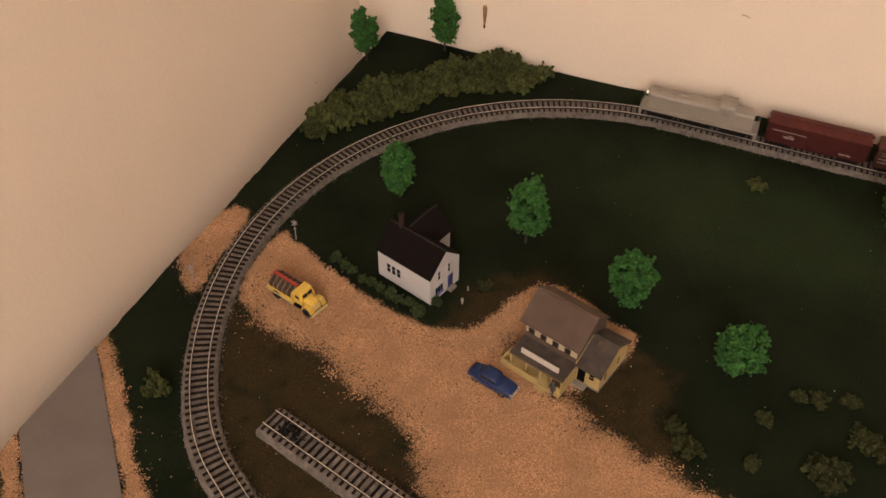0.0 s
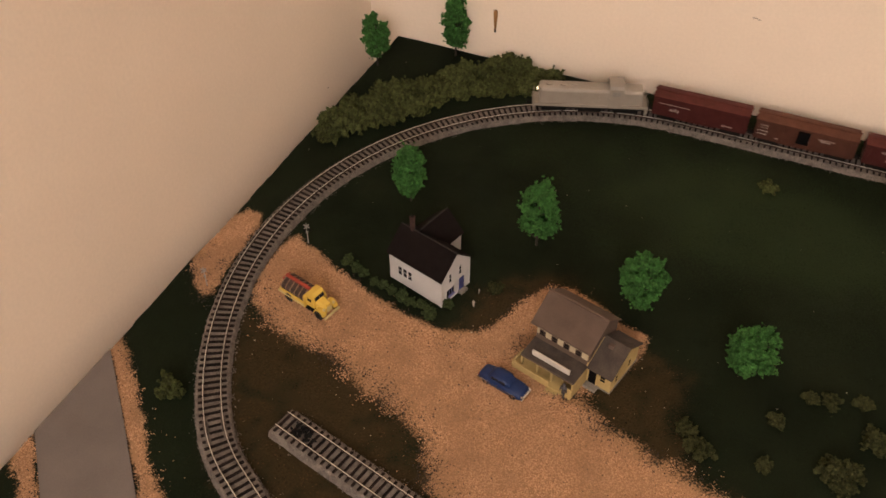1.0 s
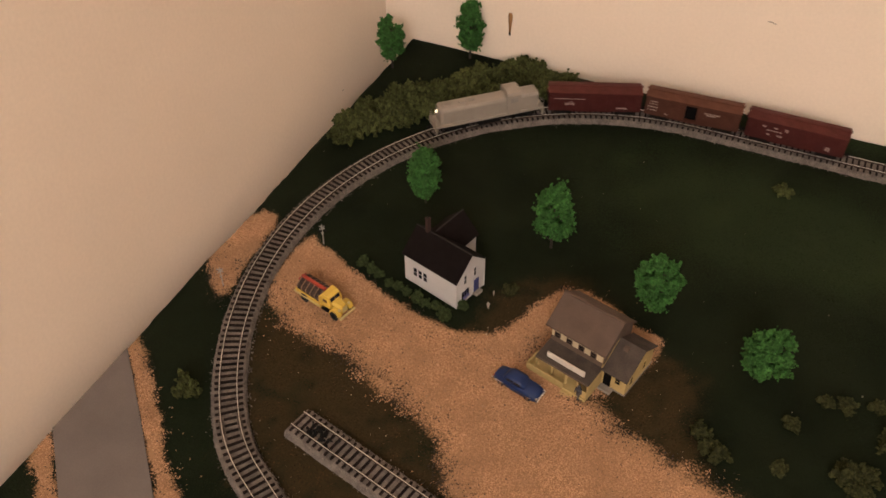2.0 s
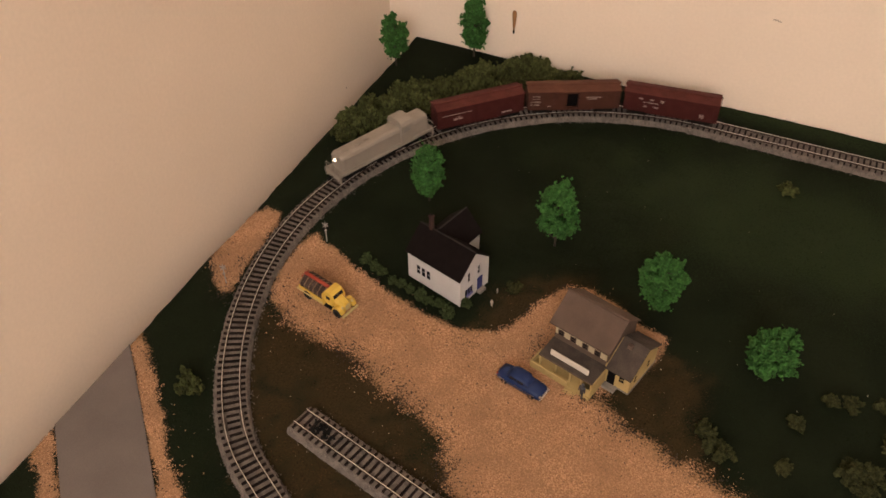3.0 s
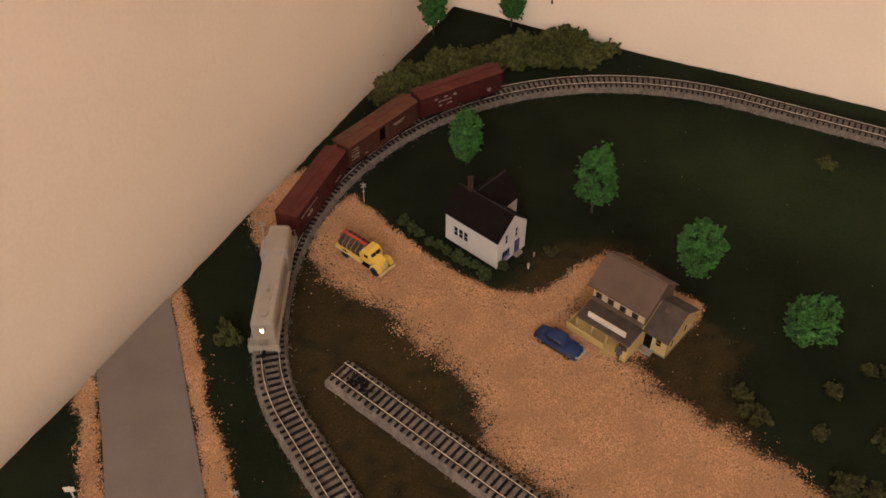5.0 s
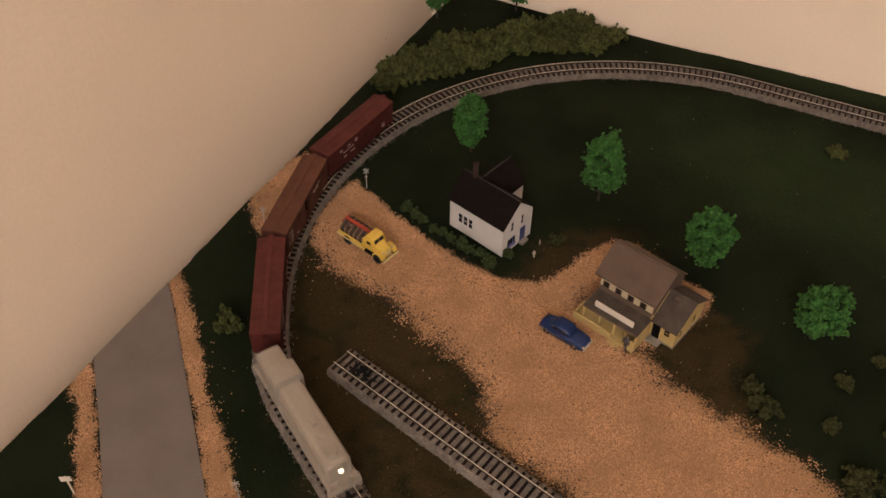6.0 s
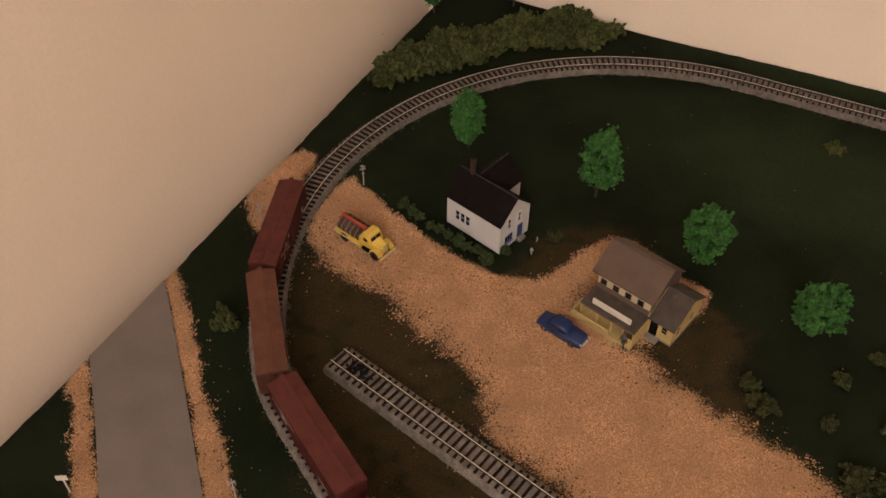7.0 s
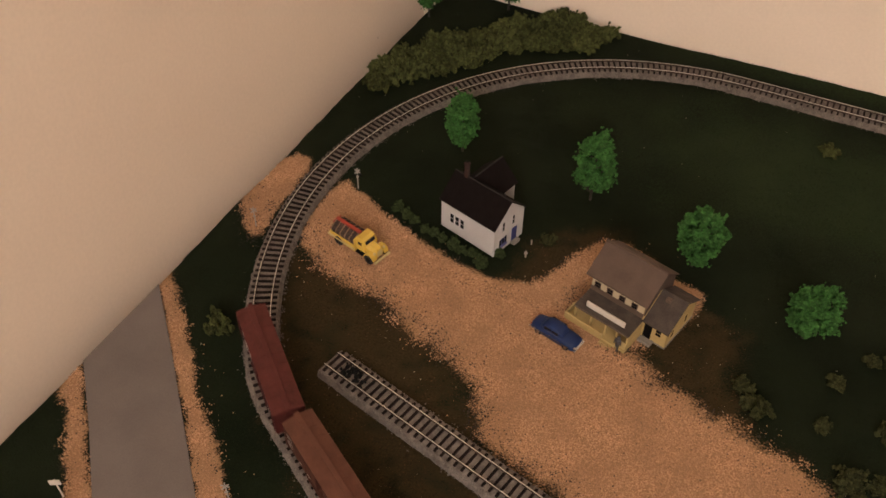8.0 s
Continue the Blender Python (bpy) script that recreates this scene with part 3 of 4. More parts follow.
def locomotive():
    t = thing("diesel_locomotive", Matrix(), "unpainted light grey road-switcher diesel locomotive with lit headlight", "locomotive")
    part("frame_sill", boxes((-43, 43, -8.0, 8.0, 6.4, 8.6), (-43.2, -41.2, -8.6, 8.6, 3.6, 8.6), (41.2, 43.2, -8.6, 8.6, 3.6, 8.6), bevel=0.3), M_LOCO, t)
    hood = [(-6.5, 8.4), (-6.5, 19.6), (-5.5, 21.3), (-3.4, 22.0), (3.4, 22.0), (5.5, 21.3), (6.5, 19.6), (6.5, 8.4)]
    bm = bmesh.new()
    prism(bm, hood, -13.2, 37.0)
    long_hood = part("long_hood", bm, M_LOCO, t)
    bm = bmesh.new()
    loft(bm, [[(37.0, a, b) for a, b in hood], [(38.6, a * 0.86, 8.4 + (b - 8.4) * 0.95) for a, b in hood]])
    part("nose_end", bm, M_LOCO, t)
    cab = [(-7.9, 8.4), (-7.9, 23.6), (-6.9, 26.0), (-3.4, 27.2), (3.4, 27.2), (6.9, 26.0), (7.9, 23.6), (7.9, 8.4)]
    bm = bmesh.new()
    prism(bm, cab, -24.0, -13.2)
    c = part("cab", bm, M_LOCO, t)
    for side in (-1, 1):
        part("cab_window", boxes((-21.6, -15.6, side * 7.9 - 0.12, side * 7.9 + 0.12, 17.6, 21.6)), M_SHADE, c)
        part("cab_seam", boxes((-19.2, -18.9, side * 7.9 - 0.16, side * 7.9 + 0.16, 9.6, 21.8)), M_LOCO, c)
    for x in (-24.0, -13.2):
        for y in (-7.2, 5.7):
            part("cab_window", boxes((x - 0.12, x + 0.12, y, y + 1.5, 19.0, 23.4)), M_SHADE, c)
    bm = bmesh.new()
    prism(bm, hood, -38.5, -24.0)
    part("short_hood", bm, M_LOCO, t)
    for x in (31.5, 20.5):
        bm = bmesh.new()
        rod(bm, (x, 0, 21.7), (x, 0, 23.2), 2.9, 2.5, n=18)
        part("roof_fan", bm, M_LOCO, long_hood)
    part("exhaust_stack", boxes((11, 15, -1.3, 1.3, 21.8, 23.2), bevel=0.3), M_LOCO, long_hood)
    bm = boxes((37.4, 40.0, -1.7, 1.7, 16.0, 19.3), bevel=0.4)
    hl = part("headlight_housing", bm, M_LOCO, t)
    bm = bmesh.new()
    rod(bm, (39.8, 0, 17.6), (40.5, 0, 17.6), 1.25, 1.0, n=14)
    part("headlight", bm, M_GLOW, hl, "lit warm white headlight")
    part("fuel_tank", boxes((-9, 9, -6.6, 6.6, 1.5, 6.6), bevel=0.8), M_BLACK, t)
    part("underframe", boxes((-40, 40, -7.0, 7.0, 4.6, 6.6)), M_BLACK, t)
    for x in (-27, 27):
        bogie(t, x, 14)
    coupler(t, 43, 1)
    coupler(t, -43, -1)
    for side in (-1, 1):
        for x in (-42.6, 41.4):
            part("step_well", boxes((x, x + 1.4, side * 8.6 - (1.8 if side > 0 else 0), side * 8.6 + (0 if side > 0 else 1.8), 1.6, 6.8), bevel=0.2), M_LOCO, t)
    for x in (-42.4, 42.4):
        items = [((x, -7.6, 13.8), (x, -2.6, 13.8), 0.25), ((x, 2.6, 13.8), (x, 7.6, 13.8), 0.25)]
        items += [((x, y, 8.2), (x, y, 13.8), 0.25) for y in (-7.6, -2.6, 2.6, 7.6)]
        part("end_rail", rods(*items, n=6), M_LOCO, t)
    for k in range(9):
        x = -11.5 + k * 5.1
        for side in (-1, 1):
            part("hood_door", boxes((x, x + 4.2, side * 6.5 - 0.1, side * 6.5 + 0.1, 9.6, 18.8), bevel=0.08), M_LOCO, long_hood)
    return t


def boxcar(label, paint, roof_paint, letters, door_open):
    L, W, Z0, Z1 = 34.7, 7.5, 4.8, 20.5
    t = thing("boxcar", Matrix(), label, "boxcar", "freight cars behind the locomotive")
    if door_open:
        bm = boxes((-L, -3.4, -W, W, Z0, Z1), (5.2, L, -W, W, Z0, Z1), (-3.4, 5.2, -W, W, Z0, Z0 + 1.2), (-3.4, 5.2, -W, W, Z1 - 2.0, Z1))
    else:
        bm = boxes((-L, L, -W, W, Z0, Z1), bevel=0.25)
    body = part("body", bm, paint, t)
    if door_open:
        # solid near-black block; its colour gives the shade inside the doorway
        part("interior", boxes((-3.3, 5.1, -W + 2.5, W - 2.5, Z0 + 1.2, Z1 - 2.0)), M_VOID, t, "near-black block for the shaded interior")
    bm = bmesh.new()
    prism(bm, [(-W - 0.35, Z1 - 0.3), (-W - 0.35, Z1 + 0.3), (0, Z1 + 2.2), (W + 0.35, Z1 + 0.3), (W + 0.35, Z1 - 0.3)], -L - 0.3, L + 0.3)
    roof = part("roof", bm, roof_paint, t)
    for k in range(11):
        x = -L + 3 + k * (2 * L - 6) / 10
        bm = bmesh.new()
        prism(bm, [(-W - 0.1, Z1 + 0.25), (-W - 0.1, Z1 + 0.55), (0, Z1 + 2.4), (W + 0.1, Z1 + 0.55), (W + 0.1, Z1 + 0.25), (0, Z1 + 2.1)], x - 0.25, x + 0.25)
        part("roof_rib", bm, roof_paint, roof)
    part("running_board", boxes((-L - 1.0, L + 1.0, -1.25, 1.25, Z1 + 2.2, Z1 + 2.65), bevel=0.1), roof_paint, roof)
    for side in (-1, 1):
        shift = 10.0 if door_open else 0.0
        d = part("sliding_door", boxes((-4.6 + shift, 4.6 + shift, side * W - 0.5, side * W + 0.5, Z0 + 0.8, Z1 - 1.2), bevel=0.15), paint, t)
        for k in range(4):
            z = Z0 + 2.6 + k * 3.4
            part("door_rib", boxes((-4.4 + shift, 4.4 + shift, side * W + side * 0.45 - 0.2, side * W + side * 0.45 + 0.2, z - 0.25, z + 0.25)), paint, d)
        part("door_rail", boxes((-13, 18, side * W - 0.6, side * W + 0.6, Z0 - 0.2, Z0 + 0.5)), paint, t)
        for k in list(range(-7, 0)) + list(range(2, 8)):
            x = k * 4.6
            if abs(x) > 7:
                part("side_rib", boxes((x - 0.18, x + 0.18, side * W - 0.16, side * W + 0.16, Z0 + 0.4, Z1 - 0.5)), paint, body)
        for x in (-L + 1.0, L - 3.8):
            items = [((x, side * (W + 0.5), Z0), (x, side * (W + 0.5), Z1 - 1), 0.18), ((x + 2.8, side * (W + 0.5), Z0), (x + 2.8, side * (W + 0.5), Z1 - 1), 0.18)]
            items += [((x, side * (W + 0.5), z), (x + 2.8, side * (W + 0.5), z), 0.18) for z in (6.5, 9, 11.5, 14, 16.5, 19)]
            part("ladder", rods(*items, n=5), paint, t)
        for (x0, x1, z0, z1) in letters:
            z0, z1 = 4.8 + (z0 - 5.2) * 0.826, 4.8 + (z1 - 5.2) * 0.826
            # lettering runs the same way on both sides
            a, b = (-x1, -x0) if side > 0 else (x0, x1)
            n = max(1, round((b - a) / 1.5))
            step = (b - a) / n
            word = boxes(*[(a + q * step, a + q * step + (0.7 if n > 1 else 1.0) * step, side * (W + 0.22) - 0.06, side * (W + 0.22) + 0.06, z0 + 0.12 * (z1 - z0) * ((q * 7) % 3), z1) for q in range(n)])
            part("lettering", word, M_LETTER, body, "worn white lettering")
    bm = bmesh.new()
    rod(bm, (L + 0.3, 0, 17.5), (L + 1.2, 0, 17.5), 2.0, n=12)
    part("brake_wheel", bm, paint, t)
    part("underframe", boxes((-L + 1, L - 1, -5, 5, 3.6, Z0), (-8, 8, -3, 3, 1.8, Z0), bevel=0.2), M_BLACK, t)
    for x in (-23.5, 23.5):
        bogie(t, x)
    coupler(t, L, 1)
    coupler(t, -L, -1)
    return t


LOCO = locomotive()
for o in LOCO.children_recursive:
    o.data.transform(Matrix.Diagonal((1, 1, 0.95, 1)))
CARS = [
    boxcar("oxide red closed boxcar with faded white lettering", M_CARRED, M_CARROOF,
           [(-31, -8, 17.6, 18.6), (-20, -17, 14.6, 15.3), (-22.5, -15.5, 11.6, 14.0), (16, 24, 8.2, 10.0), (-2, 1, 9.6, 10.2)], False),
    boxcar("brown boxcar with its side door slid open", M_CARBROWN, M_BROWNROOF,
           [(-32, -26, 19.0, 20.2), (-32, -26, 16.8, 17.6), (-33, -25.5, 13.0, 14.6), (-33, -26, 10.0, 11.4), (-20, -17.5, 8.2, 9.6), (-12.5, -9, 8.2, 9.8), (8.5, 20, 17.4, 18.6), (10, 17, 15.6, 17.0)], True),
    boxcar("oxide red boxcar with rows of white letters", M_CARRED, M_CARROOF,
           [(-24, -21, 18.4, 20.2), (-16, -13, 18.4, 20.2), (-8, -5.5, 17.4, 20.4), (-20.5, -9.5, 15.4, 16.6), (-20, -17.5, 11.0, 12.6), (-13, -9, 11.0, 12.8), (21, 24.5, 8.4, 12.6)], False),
]


# ---- trees and shrubs ----
ICO = None


def ico():
    global ICO
    if ICO is None:
        bm = bmesh.new()
        bmesh.ops.create_icosphere(bm, subdivisions=2, radius=1.0)
        bm.verts.ensure_lookup_table()
        v = np.array([p.co[:] for p in bm.verts])
        f = np.array([[p.index for p in q.verts] for q in bm.faces])
        bm.free()
        ICO = (v, f)
    return ICO


def lumps(name, centres, sizes, mat, rough=0.30):
    """Foam clumps: many knobbly lumps joined into one mesh, millimetres."""
    v0, f0 = ico()
    k, n = len(centres), len(v0)
    jag = 1 + rough * rng.normal(size=(k, n, 1))
    v = v0[None] * np.clip(jag, 0.35, 1.8) * (sizes[:, None, None] * (0.75 + 0.5 * rng.random((k, 1, 3)))) + centres[:, None]
    f = (f0[None] + n * np.arange(k)[:, None, None]).reshape(-1, 3)
    return raw_mesh(name, v.reshape(-1, 3) * MM, f, mat)


def crown_points(k, wide, tall, seed):
    """Points through an uneven crown, thinner in the middle."""
    g = np.random.default_rng(seed)
    lobes = g.normal(size=(15, 3))
    lobes /= np.linalg.norm(lobes, axis=1)[:, None]
    swell = g.uniform(-0.30, 0.28, 15)
    d = g.normal(size=(k, 3))
    d /= np.linalg.norm(d, axis=1)[:, None]
    r = g.uniform(0.42, 1.0, k) ** 0.55
    near = np.clip(d @ lobes.T, 0, 1) ** 8
    r *= 0.94 + near @ swell
    p = d * r[:, None] * np.array([wide / 2, wide / 2, tall / 2])
    return p


def tree(x, y, wide, tall, seed, clear=1.8, lean=(0, 0)):
    t = thing("tree", at(x, y, 0, seed * 47 % 360), "bright green foam model tree with a brown trunk", "tree", "model trees on the layout")
    tall = tall + 3.0
    zc = clear + tall / 2
    k = int(135 * (wide / 27) * (tall / 40))
    p = crown_points(k, wide - 4.5, tall - 4.5, seed)
    g = np.random.default_rng(seed + 500)
    far = np.linalg.norm(p / np.array([wide / 2, wide / 2, tall / 2]), axis=1)
    host = p[g.choice(k, 9 * k, p=far ** 2 / (far ** 2).sum())]
    twigs = host + g.normal(0, 1.45, host.shape)
    sizes = np.concatenate([g.uniform(1.1, 2.1, k), g.uniform(0.35, 0.95, len(twigs))])
    p = np.concatenate([p, twigs]) + np.array([lean[0], lean[1], zc])
    part_ob = new("crown", lumps("crown", p, sizes, M_LEAF, 0.36))
    part_ob.parent = t
    g = random.Random(seed)
    bm = bmesh.new()
    rod(bm, (0, 0, -0.8), (lean[0] * 0.3, lean[1] * 0.3, clear + 4), 0.95, 0.8)
    rod(bm, (lean[0] * 0.3, lean[1] * 0.3, clear + 4), (lean[0], lean[1], zc + tall * 0.3), 1.0, 0.4)
    for i in range(9):
        a, z = i * 2.4 + g.random(), clear + 4 + i * tall * 0.07
        rod(bm, (lean[0] * 0.5, lean[1] * 0.5, z), (lean[0] + math.cos(a) * wide * 0.27, lean[1] + math.sin(a) * wide * 0.27, z + tall * 0.14), 0.5, 0.2, n=6)
    part("trunk", bm, M_BARK, t)


tree(103.5, -194.5, 27, 44, 3)
tree(197.6, -202.0, 27.5, 45, 4)
tree(271.5, -230.5, 29.5, 43, 5, 2.6)
tree(340.5, -256.5, 33.0, 37, 6, 2.6)
tree(4.5, -50, 27, 44, 7, 3)
tree(58, -10.5, 27, 49, 8, 4.5)
tree(418, -85, 34, 42, 9)


def shrub_mesh(name, wide, tall, k, seed, mat):
    g = np.random.default_rng(seed)
    a, r = g.uniform(0, 6.283, k), wide / 2 * np.sqrt(g.random(k))
    lobe = 0.72 + 0.34 * np.sin((3 + seed % 3) * a + seed) * (r / (wide / 2))
    z = tall * np.maximum(0.1, lobe * (1 - 0.7 * (r / (wide / 2)) ** 2) - 0.28 * g.random(k) ** 2)
    c = np.stack([r * lobe * np.cos(a), r * lobe * np.sin(a), z], -1)
    extra = c[g.integers(0, k, 3 * k)] + g.normal(0, 1.25, (3 * k, 3)) + np.array([0, 0, 0.7])
    extra[:, 2] = np.maximum(extra[:, 2], 0.6)
    return lumps(name, np.concatenate([c, extra]), np.concatenate([g.uniform(0.9, 1.8, k), g.uniform(0.45, 1.05, 3 * k)]), mat, 0.34)


M_SHRUBDARK = material("brown_olive_foam", (0.044, 0.047, 0.018), 0.95, vary=0.4, scale=400, fine=2200, bump=0.9, island=0.5, spec=0.08)
LONERS = [shrub_mesh("clump", w, h, k, 80 + i, M_SHRUBDARK) for i, (w, h, k) in enumerate([(10, 6, 34), (13, 8, 52), (17, 12, 90)])]
SHRUBS = [shrub_mesh("clump", w, h, k, 40 + i, M_SHRUB) for i, (w, h, k) in enumerate([(10, 6, 34), (13, 8, 52), (17, 12, 90), (21, 15, 130), (19, 17, 130)])]
HEDGES = [shrub_mesh("clump", w, h, k, 60 + i, M_HEDGE) for i, (w, h, k) in enumerate([(7, 5, 20), (9, 6, 28), (11, 8, 40)])]


def shrub(x, y, size, label="dull olive brown foam shrub on the turf", group="scattered shrubs", pool=None, turn=None, z=0.0):
    t = thing("shrub", at(x, y, z, rnd.uniform(0, 360) if turn is None else turn), label, "shrub", group)
    c = new("clump", (pool or SHRUBS)[size])
    c.parent = t
    k = rnd.uniform(0.85, 1.12) * (1.1 if group.startswith("thicket") else 0.8 if group.startswith("hedge") else 0.9)
    tall = 1.0 if not group.startswith("thicket") else (1.12 if x < 92 else 0.85)
    c.scale = (k, k, k * rnd.uniform(0.8, 1.2) * tall)


for x, y, s in ((51, -396, 2), (327, -84, 1), (378, -258, 0), (388, -257, 1), (363, -281, 0), (360, -311, 0), (318, -306, 1), (324, -313, 0), (331, -317, 1),
                (393, -303, 2), (402, -300, 2), (399, -309, 1), (413, -275, 2), (421, -279, 1), (405, -250, 0), (377, -340, 2), (390, -336, 1), (188, -251, 1)):
    shrub(x, y, s, pool=SHRUBS if (x, y) in ((327, -84), (51, -396)) else LONERS)
for i, (x, y) in enumerate([(93, -266), (100, -269), (107, -271.5), (116, -275), (123, -276), (129, -277.5), (139, -280), (145, -282), (151, -282.5), (159, -286.5), (166, -274.5)]):
    shrub(x, y, (0, 1, 0, 1, 0, 1, 1, 0, 1, 2, 2)[i], "small dark green foam bush by the house", "hedge along the gravel lot", HEDGES)

THICKET = [(8, -176), (14, -172), (28, -149), (42, -132), (57, -114), (70, -93), (85, -72), (102, -57), (123, -51), (141, -34), (149, -14), (143, -9), (100, -9), (88, -24), (70, -44), (46, -66), (30, -84), (20, -106), (11, -122)]
count, tries = 0, 0
placed = []
while count < 50 and tries < 6000:
    tries += 1
    x, y = rnd.uniform(3, 152), rnd.uniform(-170, -6)
    if inside(np.array([x]), np.array([y]), THICKET)[0] < 2.0 or any(math.hypot(x - a, y - b) < 10.4 for a, b in placed):
        continue
    placed.append((x, y))
    shrub(x, y, rnd.choice((1, 2, 2, 3, 3, 4)), "olive green foam bush in the dense thicket", "thicket in the corner")
    count += 1


# ---- farmhouse ----
def gable_body(bm, x0, x1, y0, y1, eave, ridge, axis="x"):
    if axis == "x":
        ym = (y0 + y1) / 2
        prism(bm, [(y0, -0.8), (y0, eave), (ym, ridge), (y1, eave), (y1, -0.8)], x0, x1, "x")
    else:
        xm = (x0 + x1) / 2
        prism(bm, [(x0, -0.8), (x0, eave), (xm, ridge), (x1, eave), (x1, -0.8)], y0, y1, "y")
    return bm


def roof_plate(bm, a0, a1, lo, hi, side0, side1, thick=0.8, axis="x"):
    """One slope: from (side0, lo) at the eave to (side1, hi) at the ridge, along a0..a1."""
    prism(bm, [(side0, lo), (side1, hi), (side1, hi + thick), (side0, lo + thick)], a0, a1, axis)
    return bm


def window(parent, x, y, z, w, h, face, trim=M_WHITE, glass=None):
    """A framed window on a wall; face: 'x' or 'y' and the outward sign."""
    f, s = face
    fw = 0.38
    def flat(a0, a1, z0, z1, d0, d1):
        lo, hi = min(s * d0, s * d1), max(s * d0, s * d1)
        return (a0, a1, y + lo, y + hi, z0, z1) if f == "y" else (x + lo, x + hi, a0, a1, z0, z1)
    c = x if f == "y" else y
    win = part("window", boxes(flat(c - w / 2, c + w / 2, z, z + fw, -0.1, 0.5), flat(c - w / 2, c + w / 2, z + h - fw, z + h, -0.1, 0.45),
                               flat(c - w / 2, c - w / 2 + fw, z + fw, z + h - fw, -0.1, 0.45), flat(c + w / 2 - fw, c + w / 2, z + fw, z + h - fw, -0.1, 0.45),
                               flat(c - w / 2 + fw, c + w / 2 - fw, z + h / 2 - 0.15, z + h / 2 + 0.15, -0.05, 0.42)), trim, parent)
    part("pane", boxes(flat(c - w / 2 + fw * 0.8, c + w / 2 - fw * 0.8, z + fw * 0.8, z + h - fw * 0.8, -0.1, 0.3)), glass or M_PANE, win)


def farmhouse():
    t = thing("farmhouse", at(163, -277, 0, -15.4), "white two-storey model farmhouse with dark shingle roof", "house")
    L, W, E, R = 41.5, 27.2, 22.6, 35.0
    w = part("wall", gable_body(bmesh.new(), -L, 0, 0, W, E, R), M_WHITE, t)
    part("wing_wall", gable_body(bmesh.new(), -41.3, -18.0, W - 2, W + 14.4, E, R - 0.6, "y"), M_WHITE, t)
    o = 1.3
    drop = o * (R - E) / (W / 2)
    bm = bmesh.new()
    roof_plate(bm, -L - 1, 1.0, E - drop, R + 0.1, -o, W / 2)
    roof_plate(bm, -L - 1, 1.0, E - drop, R + 0.1, W + o, W / 2)
    part("roof", bm, M_ROOFDARK, t)
    bm = bmesh.new()
    roof_plate(bm, W / 2, W + 15.4, E - drop, R - 0.4, -41.3 - o, -29.65, axis="y")
    roof_plate(bm, W / 2, W + 15.4, E - drop, R - 0.4, -18.0 + o, -29.65, axis="y")
    wing = part("wing_roof", bm, M_ROOFDARK, t)
    part("ridge_cap", boxes((-30.1, -29.2, W / 2 + 3, W + 15.4, R + 0.1, R + 0.7), bevel=0.1), M_FLASHING, wing, "worn paler ridge strip")
    part("ridge_cap", boxes((-L - 1, 1.0, W / 2 - 0.45, W / 2 + 0.45, R + 0.6, R + 1.1), bevel=0.1), M_FLASHING, wing, "worn paler ridge strip")
    ch = part("chimney", boxes((-34.8, -32.4, W / 2 - 1.2, W / 2 + 1.2, 28, 45.4), (-35.0, -32.2, W / 2 - 1.4, W / 2 + 1.4, 44.6, 46.0), bevel=0.15), M_BRICK, t, "dark red brick chimney")
    part("flue", boxes((-34.2, -33.0, W / 2 - 0.7, W / 2 + 0.7, 45.8, 46.8)), M_BLACK, ch)
    for x in (-32.6, -28.6, -24.6):
        window(t, x, 0, 7.4, 3.6, 7.6, ("y", -1), M_WHITE)
    pw = part("picture_window", boxes((0.0, 0.45, 4.0, 11.8, 3.8, 10.8), bevel=0.1), M_WHITE, t)
    part("pane", boxes((0.3, 0.58, 4.5, 11.3, 5.3, 10.3)), M_PANE, pw)
    part("flower_box", boxes((0.3, 1.3, 4.3, 11.5, 3.9, 5.1), bevel=0.1), M_TRIM, pw, "violet blue window box")
    for y in (6.6, 9.0):
        part("mullion", boxes((0.5, 0.66, y, y + 0.3, 5.2, 10.4)), M_TRIM, pw)
    d = part("door", boxes((0.0, 0.6, 16.8, 21.2, 1.6, 11.4), bevel=0.1), M_BLUE, t, "blue front door")
    part("door_knob", boxes((0.6, 0.9, 20.2, 20.7, 6.0, 6.5)), M_CHROME, d)
    part("doorstep", boxes((0.0, 3.2, 16.0, 22.0, -0.8, 1.4), bevel=0.15), M_STONE, t)
    for y in (8.0, 17.4):
        window(t, 0, y, 15.4, 2.7, 7.4, ("x", 1))
    part("corner_board", boxes((-0.7, 0.28, -0.28, 0.7, -0.8, E - 0.6)), M_WHITE, t)
    part("corner_board", boxes((-0.7, 0.28, W - 0.7, W + 0.28, -0.8, E - 0.6)), M_WHITE, t)
    for k in range(12):
        z = 1.2 + k * 1.5
        part("clapboard", boxes((-L + 0.2, -0.8, -0.16, 0.05, z, z + 1.3)), M_WHITE, w)


farmhouse()


